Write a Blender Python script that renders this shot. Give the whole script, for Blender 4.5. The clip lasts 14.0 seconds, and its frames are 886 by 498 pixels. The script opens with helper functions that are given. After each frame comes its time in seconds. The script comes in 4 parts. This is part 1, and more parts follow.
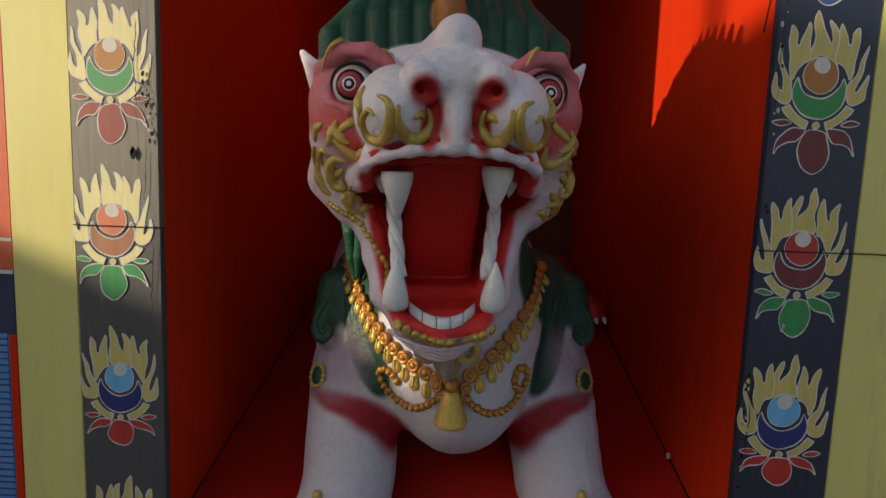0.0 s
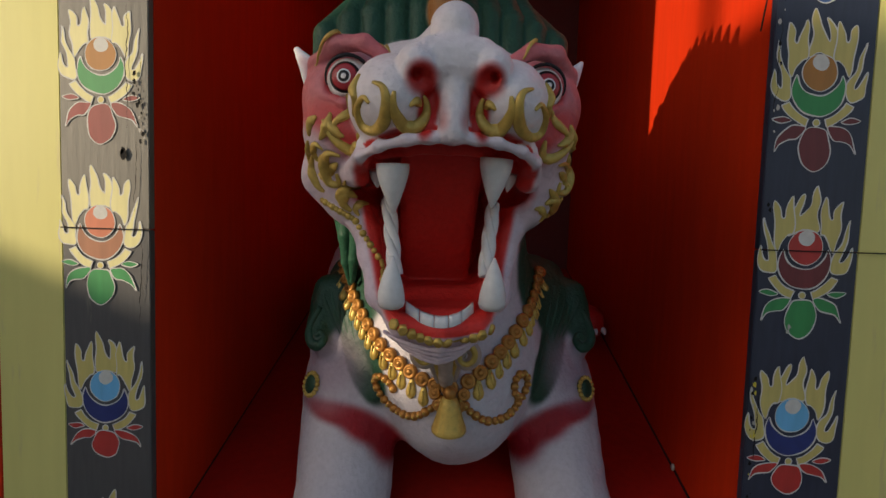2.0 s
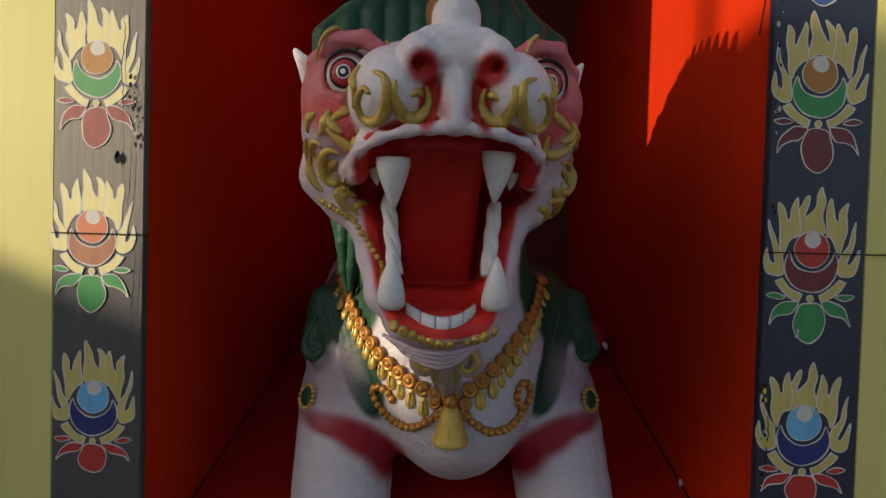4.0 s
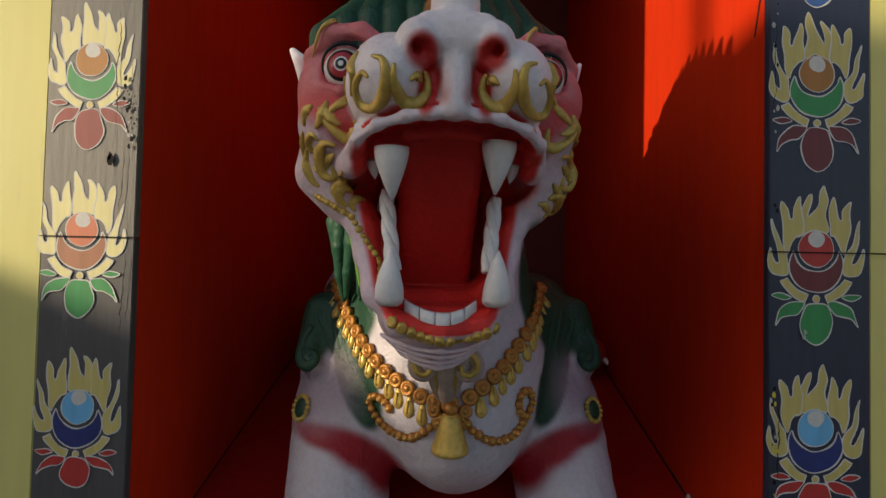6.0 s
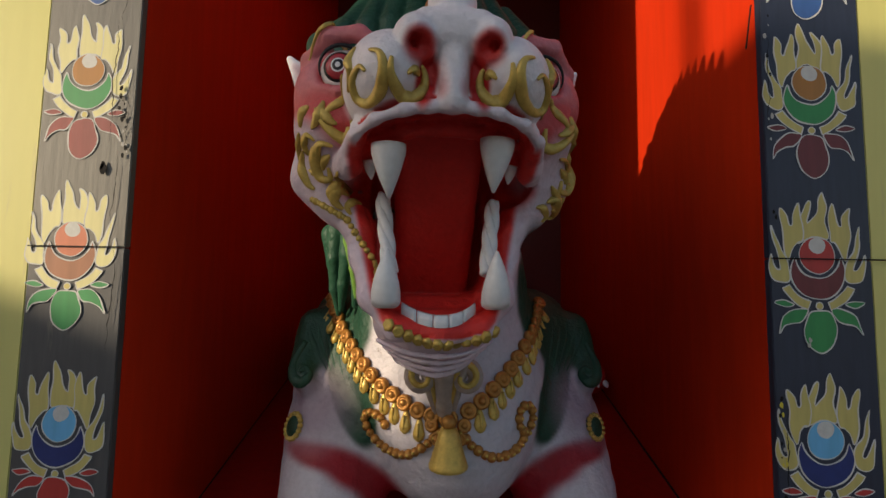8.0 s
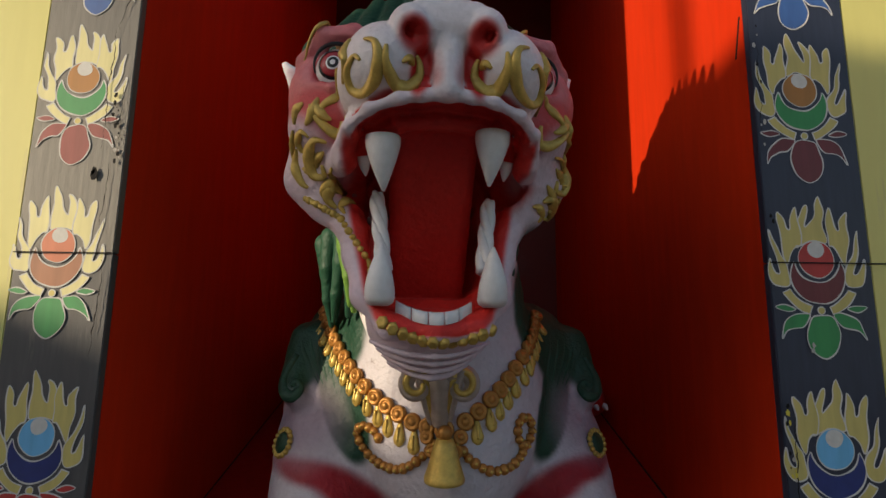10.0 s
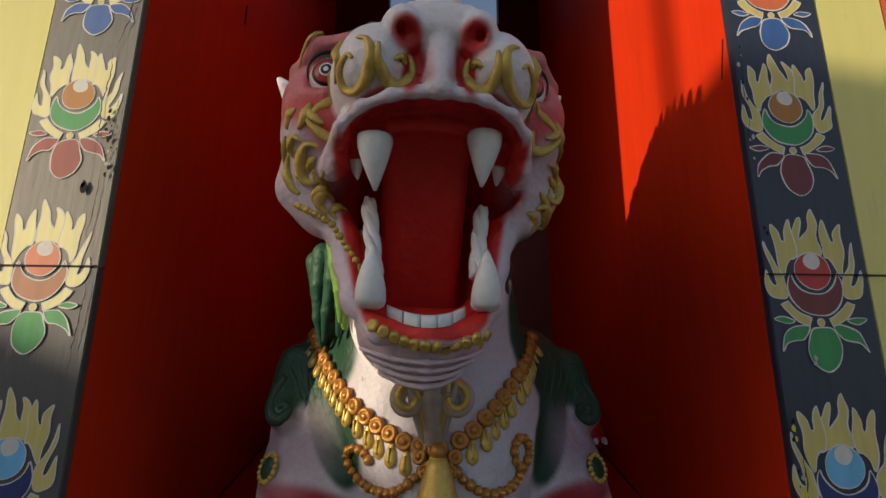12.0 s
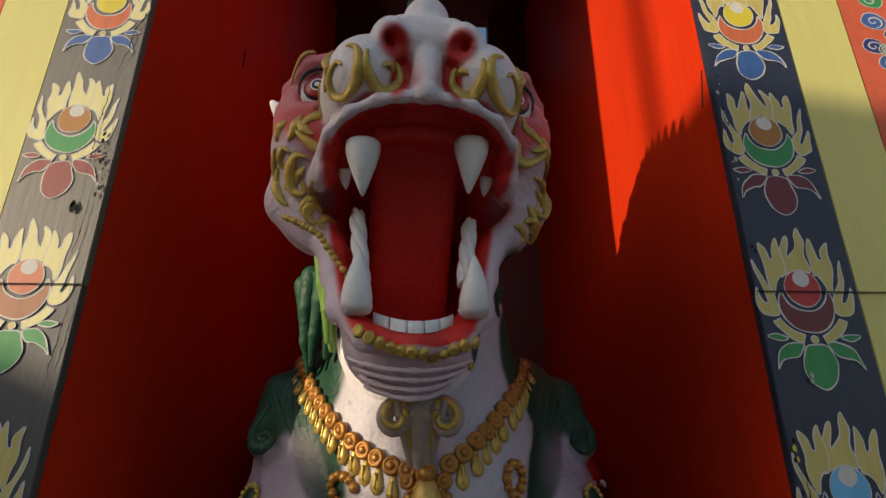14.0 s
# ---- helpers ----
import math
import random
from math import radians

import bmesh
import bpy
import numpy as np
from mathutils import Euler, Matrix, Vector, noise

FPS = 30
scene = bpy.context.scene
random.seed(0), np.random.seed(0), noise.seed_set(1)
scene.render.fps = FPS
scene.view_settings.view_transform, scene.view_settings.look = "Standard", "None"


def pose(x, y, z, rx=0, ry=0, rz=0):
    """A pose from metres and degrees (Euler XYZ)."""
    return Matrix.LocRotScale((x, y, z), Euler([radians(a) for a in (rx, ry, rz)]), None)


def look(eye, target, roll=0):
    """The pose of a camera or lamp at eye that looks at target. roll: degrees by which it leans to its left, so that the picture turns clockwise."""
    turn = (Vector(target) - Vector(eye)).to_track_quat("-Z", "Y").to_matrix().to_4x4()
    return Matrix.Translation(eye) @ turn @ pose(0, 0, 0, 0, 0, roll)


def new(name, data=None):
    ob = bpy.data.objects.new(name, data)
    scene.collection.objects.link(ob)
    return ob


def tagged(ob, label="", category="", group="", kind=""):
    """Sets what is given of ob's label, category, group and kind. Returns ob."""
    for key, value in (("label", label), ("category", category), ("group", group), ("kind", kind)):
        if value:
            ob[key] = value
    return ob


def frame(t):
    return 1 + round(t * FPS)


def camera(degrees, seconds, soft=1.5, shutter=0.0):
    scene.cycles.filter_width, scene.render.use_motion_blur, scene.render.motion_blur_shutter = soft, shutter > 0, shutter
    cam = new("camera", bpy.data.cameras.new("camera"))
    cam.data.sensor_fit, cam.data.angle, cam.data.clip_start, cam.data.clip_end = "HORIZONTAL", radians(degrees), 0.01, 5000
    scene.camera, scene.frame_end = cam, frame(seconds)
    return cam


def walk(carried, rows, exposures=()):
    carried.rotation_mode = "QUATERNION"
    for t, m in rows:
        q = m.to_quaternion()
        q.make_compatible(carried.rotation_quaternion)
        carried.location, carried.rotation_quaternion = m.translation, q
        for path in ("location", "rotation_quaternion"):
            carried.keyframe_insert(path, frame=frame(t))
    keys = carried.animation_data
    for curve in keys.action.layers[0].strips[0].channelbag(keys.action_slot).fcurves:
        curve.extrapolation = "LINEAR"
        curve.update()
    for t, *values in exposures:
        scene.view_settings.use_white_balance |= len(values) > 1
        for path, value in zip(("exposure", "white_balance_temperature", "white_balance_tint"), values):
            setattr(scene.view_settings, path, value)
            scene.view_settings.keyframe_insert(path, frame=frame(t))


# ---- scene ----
cam = camera(78.7, 14.0)
METRES, EYE, TILT, LEAN, TURN = 0.65, 1.4, -6.3, -2.0, 1.9
ROWS = [
    (0.0, 0.0, 0.0, 0.0, 0.0, 0.0, -0.0),
    (0.5, -0.0018, 0.0139, -0.0206, -0.09, 0.47, 0.06),
    (1.0, -0.0032, 0.0309, -0.0462, -0.18, 0.96, 0.12),
    (1.5, -0.0022, 0.0455, -0.0692, -0.28, 1.58, 0.21),
    (2.0, -0.0042, 0.0642, -0.095, -0.4, 2.2, 0.27),
    (2.5, -0.0111, 0.0837, -0.1228, -0.44, 2.55, 0.31),
    (3.0, -0.0153, 0.0962, -0.1425, -0.55, 3.32, 0.37),
    (5.5, -0.0379, 0.1758, -0.29, -1.14, 7.12, 0.77),
    (6.0, -0.0413, 0.1921, -0.3182, -1.28, 7.99, 0.87),
    (6.5, -0.0434, 0.206, -0.3433, -1.4, 8.88, 0.96),
    (7.0, -0.0462, 0.22, -0.3753, -1.52, 9.8, 1.04),
    (7.5, -0.0502, 0.2352, -0.4044, -1.66, 10.76, 1.14),
    (8.0, -0.0525, 0.254, -0.4351, -1.78, 11.74, 1.22),
    (10.5, -0.054, 0.3454, -0.6024, -2.39, 16.81, 1.61),
    (11.0, -0.0536, 0.3655, -0.6374, -2.53, 18.0, 1.71),
    (11.5, -0.0535, 0.3879, -0.6786, -2.66, 19.29, 1.79),
    (12.0, -0.0487, 0.408, -0.711, -2.78, 20.79, 1.86),
    (12.5, -0.0457, 0.4259, -0.7498, -2.9, 22.3, 1.95),
    (13.0, -0.0415, 0.4449, -0.7863, -3.02, 23.79, 2.05),
    (13.5, -0.0334, 0.4657, -0.8262, -3.14, 25.29, 2.13),
    (14.0, -0.0254, 0.4835, -0.8673, -3.24, 26.79, 2.21),
]
walk(cam, [(t, pose(0, 0, EYE, TILT, LEAN, TURN) @ pose(METRES * x, METRES * y, METRES * z, 90 + pitch, roll, yaw)) for t, x, y, z, yaw, pitch, roll in ROWS],
     exposures=[(0.0, 0.0, 7250, 10), (14.0, 0.0, 7250, 10)])

# ---- world, sun, exposure ----
SUN_DIR = Vector((0.876, 0.482, 0.0)).normalized()   # the way the light travels, seen from above
SUN_ELEV = 10.8
TAN_E = math.tan(radians(SUN_ELEV))

world = bpy.data.worlds.new("sky")
scene.world = world
world.use_nodes = True
wn = world.node_tree
sky = wn.nodes.new("ShaderNodeTexSky")
sky.sky_type = "NISHITA"
sky.sun_disc = False
sky.dust_density = 1.2
sky.sun_elevation = radians(SUN_ELEV + 14)
sky.sun_rotation = math.atan2(-SUN_DIR.x, -SUN_DIR.y)
wn.links.new(sky.outputs[0], wn.nodes["Background"].inputs[0])
wn.nodes["Background"].inputs[1].default_value = 0.127

sun = new("sun", bpy.data.lights.new("sun", "SUN"))
sun.data.energy = 4.3
sun.data.angle = radians(0.55)
sun.data.color = (1.0, 0.86, 0.66)
travel = Vector((SUN_DIR.x, SUN_DIR.y, -TAN_E))
sun.matrix_world = look(-travel * 10, (0, 0, 0))


# ---- materials ----
def mat(name, colour, rough=0.6, metal=0.0, vary=0.12, grain=40.0, bump=0.15, wear=None, wear_at=0.62, streak=False, gloss_vary=0.1, bump_dist=0.004, gloss=0.35):
    """A painted or bare surface: base colour with broad and fine variation, patches of wear, and fine relief."""
    m = bpy.data.materials.new(name)
    m.use_nodes = True
    nt = m.node_tree
    bsdf = nt.nodes["Principled BSDF"]
    bsdf.inputs["Metallic"].default_value = metal
    bsdf.inputs["Specular IOR Level"].default_value = gloss
    co = nt.nodes.new("ShaderNodeTexCoord")
    mp = nt.nodes.new("ShaderNodeMapping")
    nt.links.new(co.outputs["Object"], mp.inputs[0])
    if streak:
        mp.inputs["Scale"].default_value = (1, 1, 0.12)
    fine = nt.nodes.new("ShaderNodeTexNoise")
    fine.inputs["Scale"].default_value = grain
    fine.inputs["Detail"].default_value = 6
    broad = nt.nodes.new("ShaderNodeTexNoise")
    broad.inputs["Scale"].default_value = 2.3
    broad.inputs["Detail"].default_value = 4
    nt.links.new(mp.outputs[0], fine.inputs["Vector"])
    nt.links.new(mp.outputs[0], broad.inputs["Vector"])
    both = nt.nodes.new("ShaderNodeMath")
    both.operation = "ADD"
    nt.links.new(fine.outputs[0], both.inputs[0])
    nt.links.new(broad.outputs[0], both.inputs[1])
    ramp = nt.nodes.new("ShaderNodeMapRange")
    ramp.inputs["From Min"].default_value, ramp.inputs["From Max"].default_value = 0.6, 1.4
    ramp.inputs["To Min"].default_value, ramp.inputs["To Max"].default_value = 1 - vary, 1 + vary
    nt.links.new(both.outputs[0], ramp.inputs[0])
    mul = nt.nodes.new("ShaderNodeVectorMath")
    mul.operation = "SCALE"
    if isinstance(colour, str):
        src = nt.nodes.new("ShaderNodeVertexColor")
        src.layer_name = colour
        nt.links.new(src.outputs[0], mul.inputs[0])
    else:
        mul.inputs[0].default_value = colour
    nt.links.new(ramp.outputs[0], mul.inputs["Scale"])
    out = mul.outputs[0]
    if wear:
        spots = nt.nodes.new("ShaderNodeTexNoise")
        spots.inputs["Scale"].default_value = 14.0
        spots.inputs["Detail"].default_value = 9
        spots.inputs["Roughness"].default_value = 0.65
        nt.links.new(mp.outputs[0], spots.inputs["Vector"])
        edge = nt.nodes.new("ShaderNodeMapRange")
        edge.inputs["From Min"].default_value, edge.inputs["From Max"].default_value = wear_at, wear_at + 0.05
        nt.links.new(spots.outputs[0], edge.inputs[0])
        mix = nt.nodes.new("ShaderNodeMix")
        mix.data_type = "RGBA"
        nt.links.new(edge.outputs[0], mix.inputs[0])
        nt.links.new(out, mix.inputs[6])
        mix.inputs[7].default_value = (*wear, 1)
        out = mix.outputs[2]
    nt.links.new(out, bsdf.inputs["Base Color"])
    rr = nt.nodes.new("ShaderNodeMapRange")
    rr.inputs["From Min"].default_value, rr.inputs["From Max"].default_value = 0.3, 0.7
    rr.inputs["To Min"].default_value, rr.inputs["To Max"].default_value = max(0.05, rough - gloss_vary), min(1, rough + gloss_vary)
    nt.links.new(broad.outputs[0], rr.inputs[0])
    nt.links.new(rr.outputs[0], bsdf.inputs["Roughness"])
    bp = nt.nodes.new("ShaderNodeBump")
    bp.inputs["Strength"].default_value = bump
    bp.inputs["Distance"].default_value = bump_dist
    nt.links.new(fine.outputs[0], bp.inputs["Height"])
    nt.links.new(bp.outputs[0], bsdf.inputs["Normal"])
    return m


RED = mat("red_wall_paint", (0.58, 0.030, 0.006), 0.62, vary=0.14, grain=25, bump=0.12, streak=True, gloss=0.15)
RED_FLOOR = mat("red_floor_paint", (0.40, 0.012, 0.006), 0.5, vary=0.2, grain=30, bump=0.2)
YELLOW = mat("yellow_paint", (0.64, 0.60, 0.21), 0.50, vary=0.07, grain=18, bump=0.12, streak=True, gloss=0.5, wear=(0.58, 0.53, 0.22), wear_at=0.60)
NAVY = mat("navy_board_paint", (0.024, 0.031, 0.058), 0.50, gloss=0.6, vary=0.22, grain=60, bump=0.2, wear=(0.085, 0.085, 0.09), wear_at=0.68, streak=True)
# west boards: weathering, plus the pale wash of low sun put into the colour
NAVY_WORN_SUNLIT = mat("weathered_sunlit_board_paint", (0.135, 0.126, 0.108), 0.50, gloss=0.8, vary=0.22, grain=60, bump=0.25, wear=(0.20, 0.18, 0.145), wear_at=0.62, streak=True)
NAVY_PART_SUNLIT = mat("part_sunlit_navy_board_paint", (0.066, 0.066, 0.070), 0.50, gloss=0.7, vary=0.22, grain=60, bump=0.25, wear=(0.13, 0.12, 0.11), wear_at=0.66, streak=True)
ORANGE = mat("orange_paint", (0.62, 0.12, 0.06), 0.55, vary=0.12, grain=30)
NAVY_WALL = mat("dark_blue_paint", (0.03, 0.04, 0.09), 0.55, vary=0.15)
BLUE = mat("light_blue_paint", (0.10, 0.25, 0.55), 0.55, vary=0.12)
STONE = mat("courtyard_stone", (0.20, 0.18, 0.155), 0.8, vary=0.2, grain=12, bump=0.4)
PLASTER = mat("pale_plaster", (0.30, 0.26, 0.22), 0.8, vary=0.12, grain=10, bump=0.3)
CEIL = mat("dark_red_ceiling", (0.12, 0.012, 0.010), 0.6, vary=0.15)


# ---- mesh helpers ----
def part(name, bm, material, parent=None, label=""):
    me = bpy.data.meshes.new(name)
    bm.to_mesh(me)
    bm.free()
    for mm in (material if isinstance(material, (list, tuple)) else [material]):
        me.materials.append(mm)
    ob = new(name, me)
    if parent:
        ob.parent = parent
    if label:
        ob["label"] = label
    return ob


def box(x0, x1, y0, y1, z0, z1, bevel=0.0, bm=None):
    bm = bm or bmesh.new()
    made = bmesh.ops.create_cube(bm, size=1.0)
    bmesh.ops.scale(bm, vec=(x1 - x0, y1 - y0, z1 - z0), verts=made["verts"])
    bmesh.ops.translate(bm, vec=((x0 + x1) / 2, (y0 + y1) / 2, (z0 + z1) / 2), verts=made["verts"])
    if bevel:
        edges = list({e for v in made["verts"] for e in v.link_edges})
        bmesh.ops.bevel(bm, geom=edges, offset=bevel, segments=2, affect="EDGES")
    return bm


# ---- the niche ----
FACE = 1.735                      # front of the painted boards
XL, XR = -0.979, 0.942            # jambs of the niche
BACK, TOP = 6.0, 7.2
SLOPE, LIP = 0.25, 0.155          # the niche floor climbs to the back


def floor_z(y):
    return LIP + SLOPE * (y - FACE)


ground = tagged(part("ground", box(-300, 300, -300, 300, -0.4, 0.0), STONE), "grey worn stone courtyard paving in front of the niche", "ground", kind="structure")

bm = box(XL - 0.003, XR + 0.003, FACE + 0.01, BACK, 0.0, 0.01)
for v in bm.verts:
    if v.co.z > 0.005:
        v.co.z = floor_z(v.co.y)
niche_floor = tagged(part("floor", bm, RED_FLOOR), "red painted niche floor sloping up behind the statue", "floor", kind="structure")

wall_west = tagged(part("wall_west", box(-3.6, XL, FACE + 0.03, BACK + 0.3, 0, TOP), RED), "glossy deep red painted niche side wall", "wall", kind="structure")
wall_east = tagged(part("wall_east", box(XR, 3.6, FACE + 0.03, BACK + 0.3, 0, TOP), RED), "deep red painted niche side wall lit orange by low sun", "wall", kind="structure")
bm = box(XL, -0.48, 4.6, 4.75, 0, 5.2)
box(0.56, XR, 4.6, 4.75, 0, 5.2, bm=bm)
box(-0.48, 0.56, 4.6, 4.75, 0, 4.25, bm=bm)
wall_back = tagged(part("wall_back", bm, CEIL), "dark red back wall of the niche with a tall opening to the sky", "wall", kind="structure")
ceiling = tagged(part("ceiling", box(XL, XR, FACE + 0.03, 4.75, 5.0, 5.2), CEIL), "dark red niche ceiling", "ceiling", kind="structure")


# added above the view to keep sky light off the statue
wall_sky_block = tagged(part("wall_sky_block", box(XL, XR, FACE + 0.03, FACE + 0.3, 3.98, 5.0), CEIL), "unseen dark red wall added over the niche opening to block sky light", "wall", kind="structure")

# ---- painted boards on both sides of the niche ----
def facade_side(name, spans, label):
    e = tagged(new(name), label, "painted boards", kind="structure")
    for pname, x0, x1, z0, z1, y0, m, lab in spans:
        part(pname, box(x0, x1, y0, FACE + 0.03, z0, z1, 0.003), m, e, lab)
    return e


JZ = 1.243
west = facade_side("facade_west", [
    ("navy_board", -1.2645, XL, JZ + 0.0015, 5.2, FACE, NAVY_WORN_SUNLIT, "weathered board with flaming lotus jewels, sun wash painted in as grey-brown"),
    ("navy_board", -1.2645, XL, 0.0, JZ - 0.0015, FACE + 0.001, NAVY_PART_SUNLIT, "navy painted board greyed by painted-in sun wash, with flaming lotus jewels"),
    ("yellow_board", -1.485, -1.2660, 0.0, 5.2, FACE + 0.004, YELLOW, "plain pale yellow painted board"),
    ("orange_board", -3.6, -1.4865, 1.19, 5.2, FACE + 0.008, ORANGE, "faded orange painted board"),
    ("orange_board", -3.6, -1.4865, 1.082, 1.187, FACE + 0.009, ORANGE, "faded orange painted board"),
    ("blue_board", -3.6, -1.4865, 0.862, 1.080, FACE + 0.008, NAVY_WALL, "dark blue painted board"),
    ("striped_board", -3.6, -1.52, 0.0, 0.860, FACE + 0.009, BLUE, "light blue board with thin dark stripes"),
    ("red_strip", -1.518, -1.4865, 0.0, 0.860, FACE + 0.007, RED, ""),
], "painted boards beside the niche: navy with lotus jewels, plain yellow, orange")
east = facade_side("facade_east", [
    ("navy_board", XR, 1.245, JZ + 0.0015, 5.2, FACE, NAVY, "dark navy painted board with flaming lotus jewels"),
    ("navy_board", XR, 1.245, 0.0, JZ - 0.0015, FACE + 0.001, NAVY, "dark navy painted board with flaming lotus jewels"),
    ("yellow_board", 1.2465, 1.472, JZ + 0.001, 5.2, FACE + 0.004, YELLOW, "plain pale yellow painted board"),
    ("yellow_board", 1.2465, 1.472, 0.0, JZ - 0.001, FACE + 0.005, YELLOW, "plain pale yellow painted board"),
    ("orange_board", 1.4735, 3.6, 0.0, 5.2, FACE + 0.008, ORANGE, "orange painted board with swirling cloud ornament"),
], "painted boards beside the niche: navy with lotus jewels, plain yellow, orange")

# ---- across the courtyard: unseen shadow casters, added so their shade falls on the facade ----
ACROSS = Vector((SUN_DIR.y, -SUN_DIR.x, 0))
FAR = 13.0


def across_box(u0, u1, ztop0, ztop1, depth=1.0, far=FAR):
    bm = bmesh.new()
    pts = []
    for d in (far, far + depth):
        for u, zt in ((u0, ztop0), (u1, ztop1)):
            base = ACROSS * u - SUN_DIR * d
            rise = (d - far) * TAN_E * 0.5
            pts.append((bm.verts.new((base.x, base.y, 0)), bm.verts.new((base.x, base.y, zt + rise))))
    (a0, a1), (b0, b1), (c0, c1), (d0, d1) = pts
    for f in ((a0, b0, b1, a1), (c0, c1, d1, d0), (a0, a1, c1, c0), (b0, d0, d1, b1), (a1, b1, d1, c1), (a0, c0, d0, b0)):
        bm.faces.new(f)
    bmesh.ops.recalc_face_normals(bm, faces=bm.faces)
    return bm


RISE = FAR * TAN_E
EDGE_U = -1.65
tagged(part("wall_shade_high", across_box(EDGE_U, 9.0, 2.31 + RISE, 2.31 + RISE), PLASTER), "unseen high wall added across the courtyard to cast shade", "wall", kind="structure")
tagged(part("wall_shade_low", across_box(-5.5, EDGE_U - 0.002, 2.66 + RISE, 0.81 + RISE), PLASTER), "unseen lower wall with a sloping top added across the courtyard to cast shade", "wall", kind="structure")
# added unseen post, sized for the soft shadow stripe on the east wall
bm = across_box(-1.52, -1.40, 12, 12, 0.12, 21.0)
tagged(part("shade_post", bm, PLASTER), "unseen square post added across the courtyard to cast a shadow stripe", "post", kind="structure")


# ---- the lion statue: one modelled body ----
def sstep(a, b, x):
    t = np.clip((x - a) / (b - a), 0, 1)
    return t * t * (3 - 2 * t)


def ell(c, r, rx=0.0, ry=0.0, rz=0.0):
    rot = np.array(Euler((radians(rx), radians(ry), radians(rz))).to_matrix().transposed())
    big = max(r)

    def f(x, y, z):
        x, y, z = x - c[0], y - c[1], z - c[2]
        if rx or ry or rz:
            x, y, z = (rot[i][0] * x + rot[i][1] * y + rot[i][2] * z for i in range(3))
        k0 = np.sqrt((x / r[0]) ** 2 + (y / r[1]) ** 2 + (z / r[2]) ** 2)
        k1 = np.sqrt((x / r[0] ** 2) ** 2 + (y / r[1] ** 2) ** 2 + (z / r[2] ** 2) ** 2)
        return k0 * (k0 - 1) / np.maximum(k1, 1e-6)
    return f, [c[i] - big for i in range(3)], [c[i] + big for i in range(3)]


def cone(a, b, ra, rb):
    a, b = np.array(a, float), np.array(b, float)
    d = b - a
    dd = float(d @ d)
    rm = max(ra, rb)

    def f(x, y, z):
        x, y, z = x - a[0], y - a[1], z - a[2]
        t = np.clip((x * d[0] + y * d[1] + z * d[2]) / dd, 0, 1)
        return np.sqrt((x - t * d[0]) ** 2 + (y - t * d[1]) ** 2 + (z - t * d[2]) ** 2) - (ra + (rb - ra) * t)
    return f, list(np.minimum(a, b) - rm), list(np.maximum(a, b) + rm)


def slab(c, r, soft, rx=0.0, ry=0.0, rz=0.0):
    rot = np.array(Euler((radians(rx), radians(ry), radians(rz))).to_matrix().transposed())
    big = math.sqrt(sum(q * q for q in r))

    def f(x, y, z):
        x, y, z = x - c[0], y - c[1], z - c[2]
        x, y, z = (rot[i][0] * x + rot[i][1] * y + rot[i][2] * z for i in range(3))
        qx, qy, qz = np.abs(x) - r[0] + soft, np.abs(y) - r[1] + soft, np.abs(z) - r[2] + soft
        return np.sqrt(np.maximum(qx, 0) ** 2 + np.maximum(qy, 0) ** 2 + np.maximum(qz, 0) ** 2) + np.minimum(np.maximum(qx, np.maximum(qy, qz)), 0) - soft
    return f, [c[i] - big for i in range(3)], [c[i] + big for i in range(3)]


